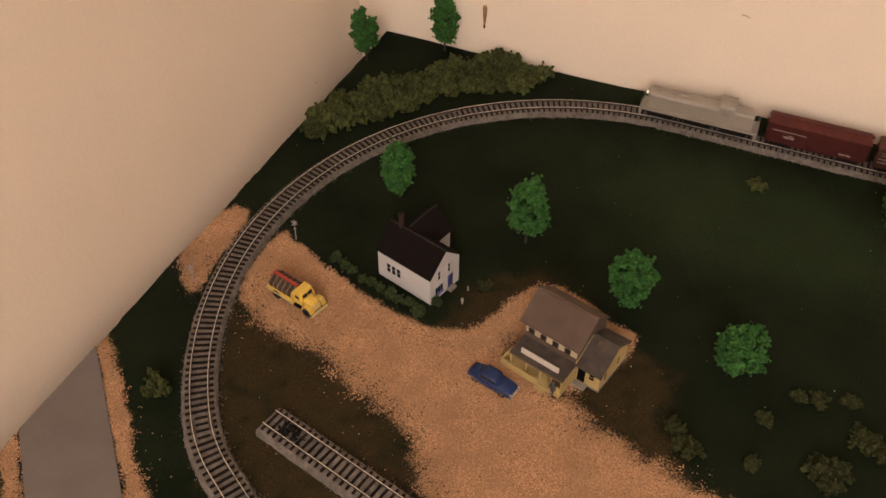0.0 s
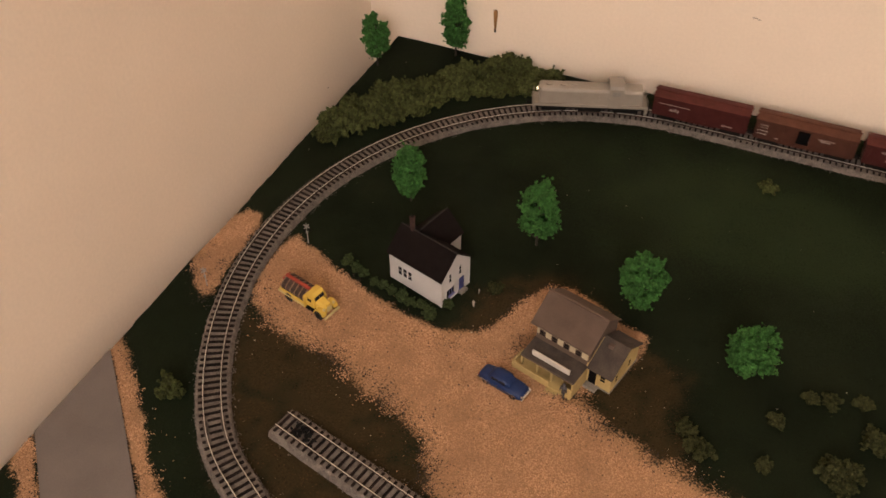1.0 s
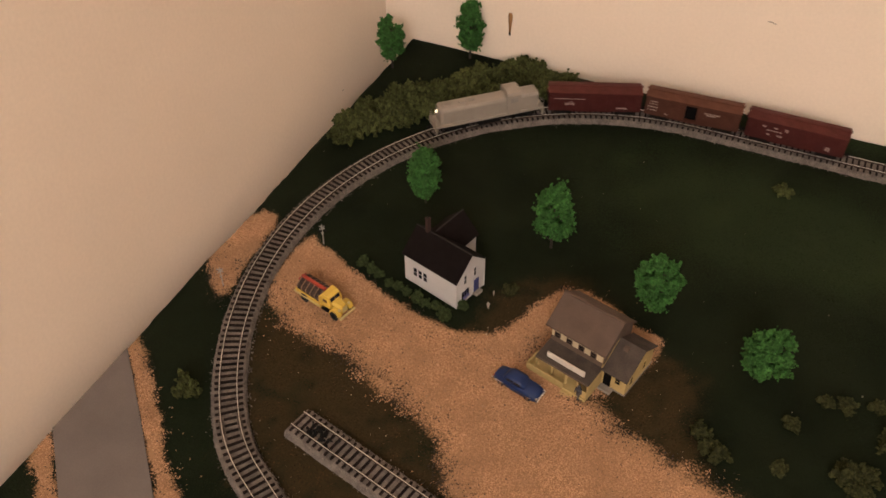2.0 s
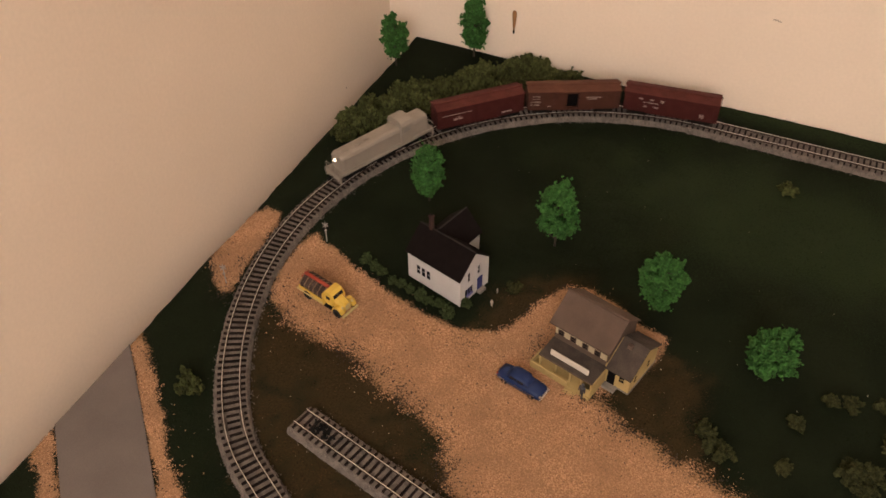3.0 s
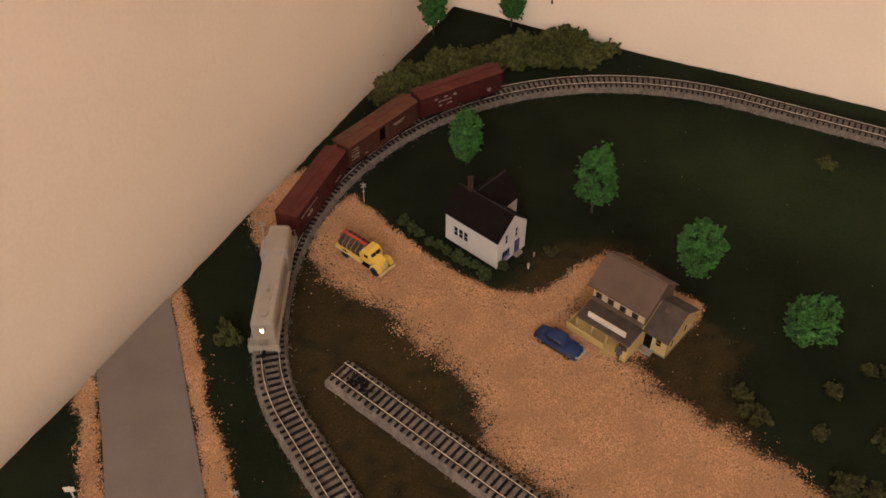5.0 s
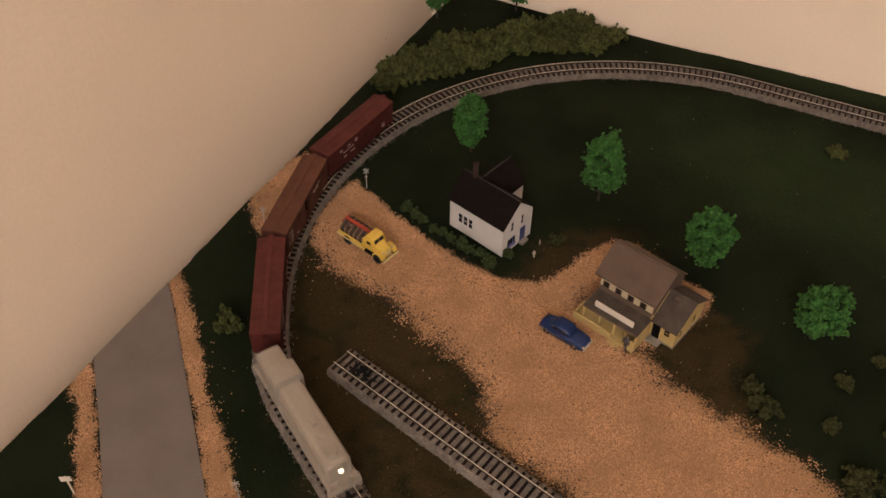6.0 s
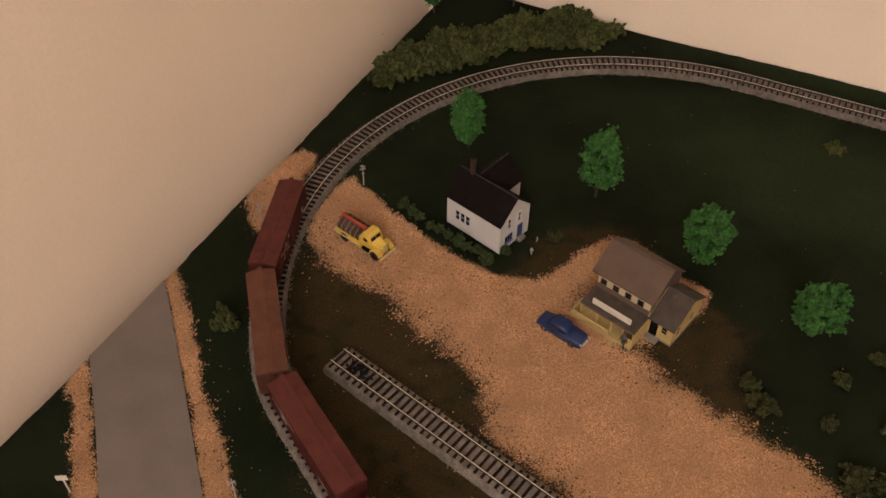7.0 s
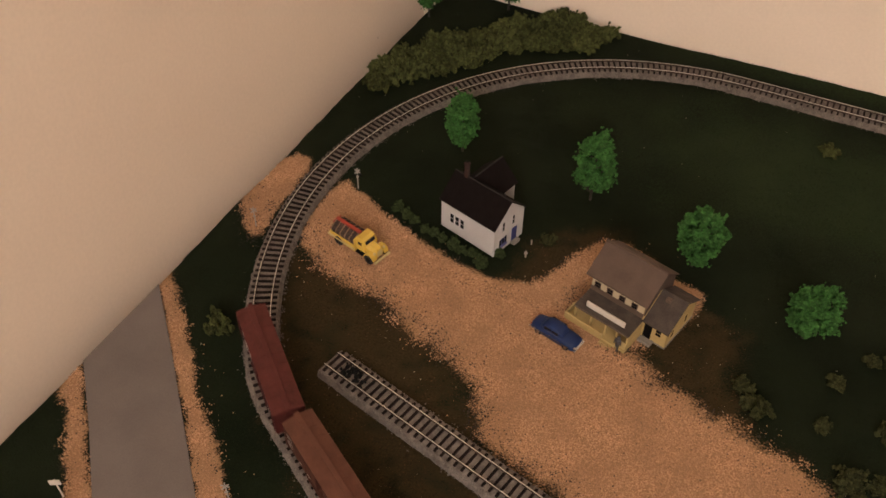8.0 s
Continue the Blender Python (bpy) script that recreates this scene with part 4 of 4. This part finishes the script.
# ---- general store ----
def store():
    t = thing("general_store", at(222, -301, 0, -14.5), "buff yellow model store with taupe roofs and a porch", "store")
    # main block: clerestory in a paler, lit tone of buff over a taupe board
    wall = part("wall", gable_body(bmesh.new(), 0.5, 34, 15.8, 46, 23.4, 35.4), M_YELLOW, t)
    bm = bmesh.new()
    roof_plate(bm, -3.0, 36.0, 23.4, 36.0, 13.9, 31.4)
    roof_plate(bm, -3.0, 36.0, 23.0, 36.0, 47.6, 31.4)
    r = part("roof", bm, M_STOREROOF, t)
    part("ridge_cap", boxes((-3.2, 36.2, 30.4, 32.0, 36.3, 37.2), bevel=0.2), M_STOREROOF, r)
    part("fascia", boxes((-3.0, 36.0, 13.6, 13.95, 23.3, 24.4)), M_STOREROOF, r)
    # brown sheet over the buff gable, in place of the shadow there
    part("gable_board", prisms(([(16.0, 12.0), (16.0, 23.2), (31.4, 35.0), (46.2, 23.2), (46.2, 12.0)], 34.1, 34.7, "x")), M_STOREROOF, t, "taupe sheet that paints the gable end as shaded")
    # paler tone of the buff wall; the light falling on it is coloured in
    part("clerestory_panel", boxes((0.6, 33.9, 15.5, 15.85, 16.0, 21.8)), M_LITBUFF, wall, "buff clerestory wall painted paler as if lit")
    part("lower_board", boxes((0.4, 34.1, 15.2, 15.75, 11.6, 16.0), bevel=0.1), M_STOREROOF, wall, "taupe board over the porch roof")
    for x in (4.4, 12.3, 20.2, 28.1):
        window(t, x, 15.5, 16.4, 3.9, 4.2, ("y", -1), M_STOREROOF, M_VOID)
    # porch: boarded railing, open bays under a low roof
    part("porch_deck", boxes((-3.2, 35.5, -2.4, 15.2, -0.8, 1.8), bevel=0.15), M_YELLOW, t)
    bm = bmesh.new()
    roof_plate(bm, 0.0, 35.0, 10.5, 11.8, 0.6, 15.4, 0.8)
    pr = part("porch_roof", bm, M_PORCHROOF, t, "weathered grey-brown porch roof")
    part("porch_fascia", boxes((0.0, 35.0, 0.3, 0.6, 10.2, 11.3)), M_STOREROOF, pr)
    sb = part("sign_board", boxes((5.4, 30.0, 3.8, 4.8, 11.5, 15.3), bevel=0.15), M_SIGN, t, "long white sign board")
    for x in (7.6, 17.7, 27.8):
        part("sign_brace", rods(((x, 7.6, 11.9), (x, 4.7, 14.4), 0.25), n=6), M_STOREROOF, sb)
    for x in (0.9, 11.2, 20.6, 28.0, 34.3):
        part("porch_post", boxes((x - 0.6, x + 0.6, 0.9, 2.0, 1.7, 10.7), bevel=0.12), M_YELLOW, t)
    rail = part("railing", boxes((-3.3, 20.6, -2.9, -1.9, 5.0, 5.7), (-3.3, 20.6, -2.8, -2.0, 1.6, 2.3), (-3.3, 20.6, -2.5, -2.3, 1.6, 5.2)), M_YELLOW, t)
    for k in range(16):
        x = -3.2 + k * 1.55
        part("baluster", boxes((x, x + 1.1, -2.8, -2.1, 1.8, 5.2)), M_YELLOW, rail)
    part("railing", boxes((-3.4, -2.5, -2.9, 8, 5.0, 5.7), (-3.3, -2.6, -2.9, 8, 1.6, 5.2)), M_YELLOW, t)
    part("porch_wall", boxes((28.4, 35.4, -1.4, -0.5, -0.8, 7.2), (34.6, 35.4, -0.5, 15.2, 1.7, 10.6), bevel=0.1), M_YELLOW, t)
    part("step", boxes((20.8, 28.2, -4.3, -2.4, -0.8, 1.1), bevel=0.12), M_YELLOW, t)
    part("step", boxes((20.8, 28.2, -6.1, -4.3, -0.8, 0.4), bevel=0.12), M_YELLOW, t)
    part("front_door", boxes((22.2, 26.4, 14.9, 15.3, 1.8, 9.6)), M_VOID, t)
    for x in (5.5, 13.5, 31.0):
        window(t, x, 15.2, 3.6, 5.0, 5.4, ("y", -1), M_YELLOW, M_VOID)
    # side wing
    part("wing_wall", gable_body(bmesh.new(), 34.2, 50.2, 15.0, 45.5, 14.0, 23.4), M_YELLOW, t)
    bm = bmesh.new()
    roof_plate(bm, 35.4, 51.4, 13.3, 24.0, 13.0, 31.0)
    roof_plate(bm, 35.4, 51.4, 13.3, 24.0, 47.4, 31.0)
    wr = part("wing_roof", bm, M_PORCHROOF, t, "weathered grey-brown wing roof")
    part("roof_vent", boxes((40.0, 43.0, 26.0, 28.4, 20.0, 24.4), bevel=0.3), M_STOREROOF, wr)
    part("side_door", boxes((36.6, 41.4, 14.5, 15.1, 1.6, 12.2)), M_VOID, t)
    part("door_frame", boxes((36.0, 36.6, 14.3, 15.1, 1.6, 12.8), (41.4, 42.0, 14.3, 15.1, 1.6, 12.8), (36.0, 42.0, 14.3, 15.1, 12.2, 12.9)), M_YELLOW, t)
    window(t, 45.2, 15.0, 6.8, 3.8, 5.0, ("y", -1), M_YELLOW, M_VOID)
    for y in (20.5, 35.0):
        window(t, 50.2, y, 5.6, 3.6, 6.0, ("x", 1), M_YELLOW, M_VOID)
    part("doorstep", boxes((35.8, 43.6, 10.4, 15.0, -0.8, 1.5), bevel=0.4), M_STONE, t)
    part("foundation", boxes((34.8, 50.6, 14.7, 46.0, -0.9, 1.0)), M_STONE, t)


store()


# ---- road vehicles: x forwards ----
def tyre(parent, x, y, r, w):
    bm = bmesh.new()
    rod(bm, (x, y - w / 2, r - 0.25), (x, y + w / 2, r - 0.25), r, n=18)
    wh = part("wheel", bm, M_TYRE, parent)
    s = 1 if y > 0 else -1
    bm = bmesh.new()
    rod(bm, (x, y + s * w / 2, r - 0.25), (x, y + s * (w / 2 + 0.15), r - 0.25), r * 0.5, n=14)
    part("hubcap", bm, M_CHROME if w < 1.6 else M_BLACK, wh)


def delivery_truck():
    t = thing("delivery_truck", at(88.9, -306.4, 0.35, -14.0), "bright yellow bottle delivery truck with red rack", "truck")
    # chassis
    part("chassis", boxes((-19, 15, -4.6, 4.6, 1.6, 3.4)), M_BLACK, t)
    # load bed: yellow skirt and end board
    part("bed", boxes((-20.5, 2.0, -6.9, 6.9, 3.2, 4.6), (-20.5, 1.6, -7.0, -6.5, 4.6, 6.6), (-20.5, 1.6, 6.5, 7.0, 4.6, 6.6), (-9.0, 1.6, -7.0, -6.5, 2.4, 4.8), (-9.0, 1.6, 6.5, 7.0, 2.4, 4.8), (-20.6, -19.8, -7.0, 7.0, 3.4, 7.0), bevel=0.15), M_TRUCK, t)
    part("tail_platform", boxes((-22.6, -20.4, -7.3, 7.3, 3.0, 4.2), bevel=0.2), M_BUMPER, t, "pale yellow tail platform")
    for side in (-1, 1):
        part("bed_skirt", boxes((-21.0, 1.4, side * 7.2 - 0.45, side * 7.2 + 0.45, 3.6, 4.5), bevel=0.15), M_BUMPER, t, "pale yellow bed edge")
    part("bulkhead", boxes((0.6, 1.8, -6.6, 6.6, 3.4, 11.0), bevel=0.2), M_TRUCK, t)
    # sloping crate rows on both sides of the central red rack
    for side in (-1, 1):
        for k in range(5):
            x = -19.2 + k * 3.95
            bm = bmesh.new()
            prism(bm, [(side * 1.0, 4.6), (side * 1.0, 11.4), (side * 6.3, 8.6), (side * 6.3, 4.6)], x, x + 3.3, "x")
            c = part("crate_stack", bm, M_CRATE, t)
            for j in range(3):
                y0 = 1.6 + j * 1.6
                part("crate_slat", boxes((x - 0.05, x + 3.35, min(side * y0, side * (y0 + 0.45)), max(side * y0, side * (y0 + 0.45)), 11.2 - j * 0.82 - 0.7, 11.45 - j * 0.82)), M_CRATE, c)
    for k in range(6):
        x = -20.0 + k * 3.95
        for side in (-1, 1):
            bm = bmesh.new()
            prism(bm, [(side * 1.0, 4.6), (side * 1.0, 11.9), (side * 6.5, 9.0), (side * 6.5, 4.6)], x, x + 0.35, "x")
            part("rack_divider", bm, M_DIVIDER, t)
    rack = part("rack", boxes((-20.4, 0.8, -1.1, 1.1, 11.2, 12.4), (-20.6, -19.9, -6.4, 6.4, 7.2, 8.8), (-20.6, -19.9, -3.4, 3.4, 8.8, 11.6), bevel=0.15), M_TRUCKRED, t, "red sign rack along the load")
    # cab
    bm = bmesh.new()
    loft(bm, [[(2.0, -5.9, 4.8), (2.0, 5.9, 4.8), (2.0, 5.9, 10.4), (2.0, 5.0, 12.6), (2.0, -5.0, 12.6), (2.0, -5.9, 10.4)],
              [(6.4, -5.9, 4.8), (6.4, 5.9, 4.8), (6.4, 5.9, 10.4), (6.4, 5.0, 12.8), (6.4, -5.0, 12.8), (6.4, -5.9, 10.4)],
              [(9.4, -5.7, 4.8), (9.4, 5.7, 4.8), (9.4, 5.7, 8.8), (8.2, 4.9, 11.8), (8.2, -4.9, 11.8), (9.4, -5.7, 8.8)]])
    cab = part("cab", bm, M_TRUCK, t)
    for side in (-1, 1):
        bm = bmesh.new()
        prism(bm, [(9.2, 9.2), (8.5, 11.1), (8.85, 11.2), (9.55, 9.3)], min(side * 0.25, side * 4.0), max(side * 0.25, side * 4.0), "y")
        part("windscreen", bm, M_PANE, cab)
    for side in (-1, 1):
        part("side_window", boxes((3.8, 7.2, side * 5.75 - 0.2, side * 5.75 + 0.2, 8.6, 10.6)), M_PANE, cab)
        part("running_board", boxes((1.5, 9.0, side * 5.6 - 0.9, side * 5.6 + 0.9, 1.8, 2.6), bevel=0.15), M_BLACK, t)
        bm = bmesh.new()
        prism(bm, [(8.8, 2.2), (9.8, 4.8), (11.6, 6.6), (14.4, 7.0), (16.8, 6.0), (18.0, 3.4), (17.2, 3.2), (15.8, 4.9), (12.4, 5.0), (10.6, 2.2)], min(side * 3.6, side * 7.0), max(side * 3.6, side * 7.0), "y")
        part("front_fender", bm, M_TRUCK, t)
        bm = bmesh.new()
        rod(bm, (16.2, side * 4.4, 7.0), (17.4, side * 4.4, 7.0), 0.9, 0.8, n=12)
        part("headlamp", bm, M_BUMPER, t)
    bm = bmesh.new()
    loft(bm, [[(9.2, y, z) for y, z in ((-4.3, 4.0), (4.3, 4.0), (4.3, 7.6), (2.6, 9.2), (-2.6, 9.2), (-4.3, 7.6))],
              [(17.0, y, z) for y, z in ((-2.8, 3.2), (2.8, 3.2), (2.8, 6.6), (1.6, 8.2), (-1.6, 8.2), (-2.8, 6.6))]])
    part("bonnet", bm, M_TRUCK, t)
    part("grille", boxes((16.9, 17.4, -2.0, 2.0, 3.6, 7.2), bevel=0.15), M_BUMPER, t)
    part("bumper", boxes((18.4, 19.6, -7.0, 7.0, 2.4, 4.0), bevel=0.3), M_BUMPER, t, "pale front bumper")
    for x in (-13, 13.6):
        for y in (-6.3, 6.3):
            tyre(t, x, y, 3.5, 2.1)
    for o in t.children:
        if o.name.split(".")[0] not in ("wheel", "bumper", "chassis"):
            for q in (o, *o.children):
                q.data.transform(Matrix.Diagonal((1, 1, 1.2, 1)))
    for o in t.children:
        for q in (o, *o.children):
            q.data.transform(Matrix.Diagonal((0.93, 0.93, 0.93, 1)))


delivery_truck()


def sedan():
    t = thing("sedan_car", at(218.8, -317.0, 0.35, -13.0), "glossy navy blue rounded sedan car", "car")
    def ring(x, w, lo, hi, mid=0.62):
        return [(x, -w * 0.92, lo), (x, w * 0.92, lo), (x, w, lo + (hi - lo) * 0.35), (x, w * 0.97, lo + (hi - lo) * mid), (x, w * 0.78, hi), (x, 0.0, hi + 0.25), (x, -w * 0.78, hi), (x, -w * 0.97, lo + (hi - lo) * mid), (x, -w, lo + (hi - lo) * 0.35)]
    bm = bmesh.new()
    loft(bm, [ring(-15.4, 4.2, 2.0, 4.4), ring(-14.4, 5.4, 1.5, 5.3), ring(-10.0, 5.9, 1.3, 6.1), ring(-4.0, 6.0, 1.3, 6.3), ring(4.0, 6.0, 1.3, 6.3),
              ring(9.0, 5.9, 1.3, 6.2), ring(13.2, 5.6, 1.3, 5.7), ring(15.0, 5.0, 1.6, 5.0), ring(15.6, 4.0, 2.2, 4.2)])
    body = part("body", bm, M_SEDAN, t, smooth=True)
    def top(x, w, z, base=5.9):
        return [(x, -w - 0.6, base), (x, w + 0.6, base), (x, w, base + (z - base) * 0.75), (x, w * 0.72, z), (x, -w * 0.72, z), (x, -w, base + (z - base) * 0.75)]
    bm = bmesh.new()
    loft(bm, [top(-9.4, 3.6, 6.3), top(-6.6, 4.3, 9.0), top(-3.0, 4.5, 9.8), top(1.6, 4.5, 9.7), top(3.8, 4.2, 9.0), top(6.4, 3.6, 6.4)])
    roof = part("roof", bm, M_SEDAN, t, smooth=True)
    for side in (-1, 1):
        part("side_window", boxes((-6.0, -1.4, side * 4.68 - 0.16, side * 4.68 + 0.16, 6.7, 8.6), (-0.8, 3.4, side * 4.68 - 0.16, side * 4.68 + 0.16, 6.7, 8.6)), M_PANE, roof)
        part("side_trim", boxes((-13, 12, side * 6.0 - 0.12, side * 6.0 + 0.12, 3.6, 3.9)), M_CHROME, body)
        bm = bmesh.new()
        rod(bm, (14.8, side * 4.1, 4.0), (15.9, side * 4.1, 4.0), 0.85, n=12)
        part("headlamp", bm, M_CHROME, t)
        part("tail_light", boxes((-15.5, -14.9, side * 4.2 - 0.5, side * 4.2 + 0.5, 3.4, 4.4)), M_TRUCKRED, t)
        part("door_handle", boxes((-1.4, -0.4, side * 6.0 - 0.25, side * 6.0 + 0.25, 4.9, 5.2)), M_CHROME, body)
    part("front_bumper", boxes((15.4, 16.4, -5.6, 5.6, 1.6, 2.7), bevel=0.3), M_CHROME, t, "bright chrome front bumper")
    part("grille", boxes((15.3, 15.8, -3.0, 3.0, 2.8, 4.0), bevel=0.1), M_CHROME, t)
    part("rear_bumper", boxes((-16.2, -15.3, -5.4, 5.4, 1.6, 2.7), bevel=0.3), M_CHROME, t)
    for x in (-9.4, 9.6):
        for y in (-5.1, 5.1):
            tyre(t, x, y, 2.15, 1.3)
    for o in t.children:
        for q in (o, *o.children):
            q.data.transform(Matrix.Diagonal((0.93, 0.93, 0.93, 1)))


sedan()


# ---- signs, figures, peg ----
def crossbuck(x, y, turn, tall=15.0, lamps=False):
    t = thing("crossing_sign", at(x, y, 0, turn), "weathered white railway crossbuck sign on a thin post", "sign", "crossing signs")
    part("post", rods(((0, 0, -0.8), (0.2, 0.4, tall), 0.36, 0.3)), M_OLDWHITE, t)
    for a in (-1, 1):
        bm = boxes((-2.3, 2.3, -0.72 + 0.2 * a, -0.42 + 0.2 * a, -0.32, 0.32))
        part("crossbuck_arm", bm, M_OLDWHITE, t, m=pose(0.2 * MM, 0.2 * MM, (tall - 1.9) * MM, 0, a * 42, 0))
    part("track_count_plate", boxes((-0.8, 1.0, -0.6, -0.3, tall - 6.9, tall - 6.2)), M_OLDWHITE, t)
    if lamps:
        bar = part("lamp_bar", boxes((-2.0, 2.4, -0.5, -0.2, tall - 5.0, tall - 4.7)), M_BLACK, t)
        for c in (-1.6, 2.0):
            part("signal_lamp", rods(((c, -0.9, tall - 4.85), (c, -0.2, tall - 4.85), 0.75), n=12), M_BLACK, bar)


crossbuck(60.0, -260, 32, 16.5, True)
crossbuck(22.5, -320, 38, 16.5)
crossbuck(119, -480, 40, 18)


def warning_sign(x, y, turn):
    t = thing("road_sign", at(x, y, 0, turn), "white rectangular road sign on a thin post", "sign")
    part("post", rods(((0, 0, -0.8), (0, 0, 15), 0.45, 0.4)), M_SIGN, t)
    part("sign_plate", boxes((-2.6, 2.6, -0.7, -0.3, 11.6, 15.4), bevel=0.1), M_SIGN, t)


warning_sign(47, -512, 30)


def figure(x, y, turn, mat, label, size=1.0):
    bm = bmesh.new()
    rod(bm, (-0.7, -0.7, -0.3), (-0.2, -0.6, 5.0), 0.55, 0.65)
    rod(bm, (0.7, 0.6, -0.3), (0.1, 0.6, 5.0), 0.55, 0.65)
    rod(bm, (0, 0, 4.8), (0, 0, 8.8), 1.15, 1.35, n=10)
    rod(bm, (0, -1.5, 8.6), (0.5, -1.9, 5.0), 0.45, 0.35)
    rod(bm, (0, 1.5, 8.6), (0.5, 1.9, 5.0), 0.45, 0.35)
    r = bmesh.ops.create_icosphere(bm, subdivisions=2, radius=1.0)
    for v in r["verts"]:
        v.co += Vector((0, 0, 10.2))
    bmesh.ops.scale(bm, vec=(size, size, size), verts=bm.verts)
    ob = new("figurine", mesh_of(bm, "figurine", mat, True))
    ob.matrix_basis = at(x, y, 0.2, turn)
    tagged(ob, label, "figurine", "painted figurines")


figure(180.5, -268.6, 100, M_FIGPALE, "tiny pale painted figurine on bare earth", 0.48)
figure(179.6, -257.2, 200, M_FIGPALE, "tiny pale painted figurine by the house", 0.36)
figure(251.4, -311.0, 260, M_FIGDARK, "tiny dark painted figurine at the store steps")


def wall_peg():
    t = thing("wooden_peg", pose(0.0887, 0.0, 0.0236), "small tapered brown wooden peg on the wall", "peg")
    bm = bmesh.new()
    loft(bm, [[(r * math.cos(a), -0.75 + 0.8 * r * math.sin(a) * 0.6, z) for a in np.linspace(0, 2 * math.pi, 13)[:-1]] for r, z in ((0.7, 3.0), (1.2, 8), (1.75, 14), (1.9, 18.5), (1.3, 20.4))])
    part("shaft", bm, M_PEG, t, smooth=True)
    bm = bmesh.new()
    loft(bm, [[(r * math.cos(a), -0.75 + 0.5 * r * math.sin(a), z) for a in np.linspace(0, 2 * math.pi, 13)[:-1]] for r, z in ((0.3, 0), (0.9, 1.0), (0.8, 3.0))])
    part("tip", bm, M_BLACK, t, "blackened tip", smooth=True)


wall_peg()


def wall_marks():
    """Small dents in the paint."""
    for x, z, w, h in MARKS_NORTH:
        t = thing("paint_chip", pose(x * MM, 0.0, z * MM), "small dull chip in the wall paint", "paint chip", "marks on the wall")
        bm = bmesh.new()
        loft(bm, [[(w * k * math.cos(a), y, h * k * math.sin(a)) for a in np.linspace(0, 2 * math.pi, 11)[:-1]] for k, y in ((1.0, 0.05), (0.8, -0.15))])
        part("chip", bm, M_CHIP, t)
    t = thing("paint_chip", pose(-GAP, -81.9 * MM, -11.3 * MM, 0, 0, 90), "small dark dent in the wall paint", "paint chip", "marks on the wall")
    bm = bmesh.new()
    loft(bm, [[(1.0 * k * math.cos(a), y, 0.8 * k * math.sin(a)) for a in np.linspace(0, 2 * math.pi, 11)[:-1]] for k, y in ((1.0, 0.05), (0.8, -0.15))])
    part("chip", bm, M_CHIP, t)


MARKS_NORTH = [(285.0, 80.6, 2.4, 0.6), (288.0, 79.9, 1.6, 0.5)]
M_CHIP = material("bare_plaster_chip", (0.50, 0.41, 0.33), 0.9, vary=0.2, scale=600)
wall_marks()


# ---- what moves: the train rolls along the main track ----
def on_track(s_front, s_rear):
    a, b = along(MAIN, s_front), along(MAIN, s_rear)
    h = math.degrees(math.atan2(a[1] - b[1], a[0] - b[0]))
    return at((a[0] + b[0]) / 2, (a[1] + b[1]) / 2, RAIL_TOP, h)


# way of the locomotive's nose past the end of the straight, millimetres, by seconds
RUN = np.polyfit([0, 1, 1.5, 3, 3.5, 4, 4.5, 5, 6.5, 7.5, 8], [28.6, 122, 166, 303, 352.5, 403, 455, 506, 656, 756, 807], 4)


def nose_at(t):
    return TANGENT + float(np.polyval(RUN, t))


def motions():
    times = [k * 0.1 for k in range(81)]
    walk(LOCO, [(t, on_track(nose_at(t) - 16, nose_at(t) - 70)) for t in times])
    for i, car in enumerate(CARS):
        back = 126.5 + i * 74.5
        walk(car, [(t, on_track(nose_at(t) - back + 23.5, nose_at(t) - back - 23.5)) for t in times])


motions()
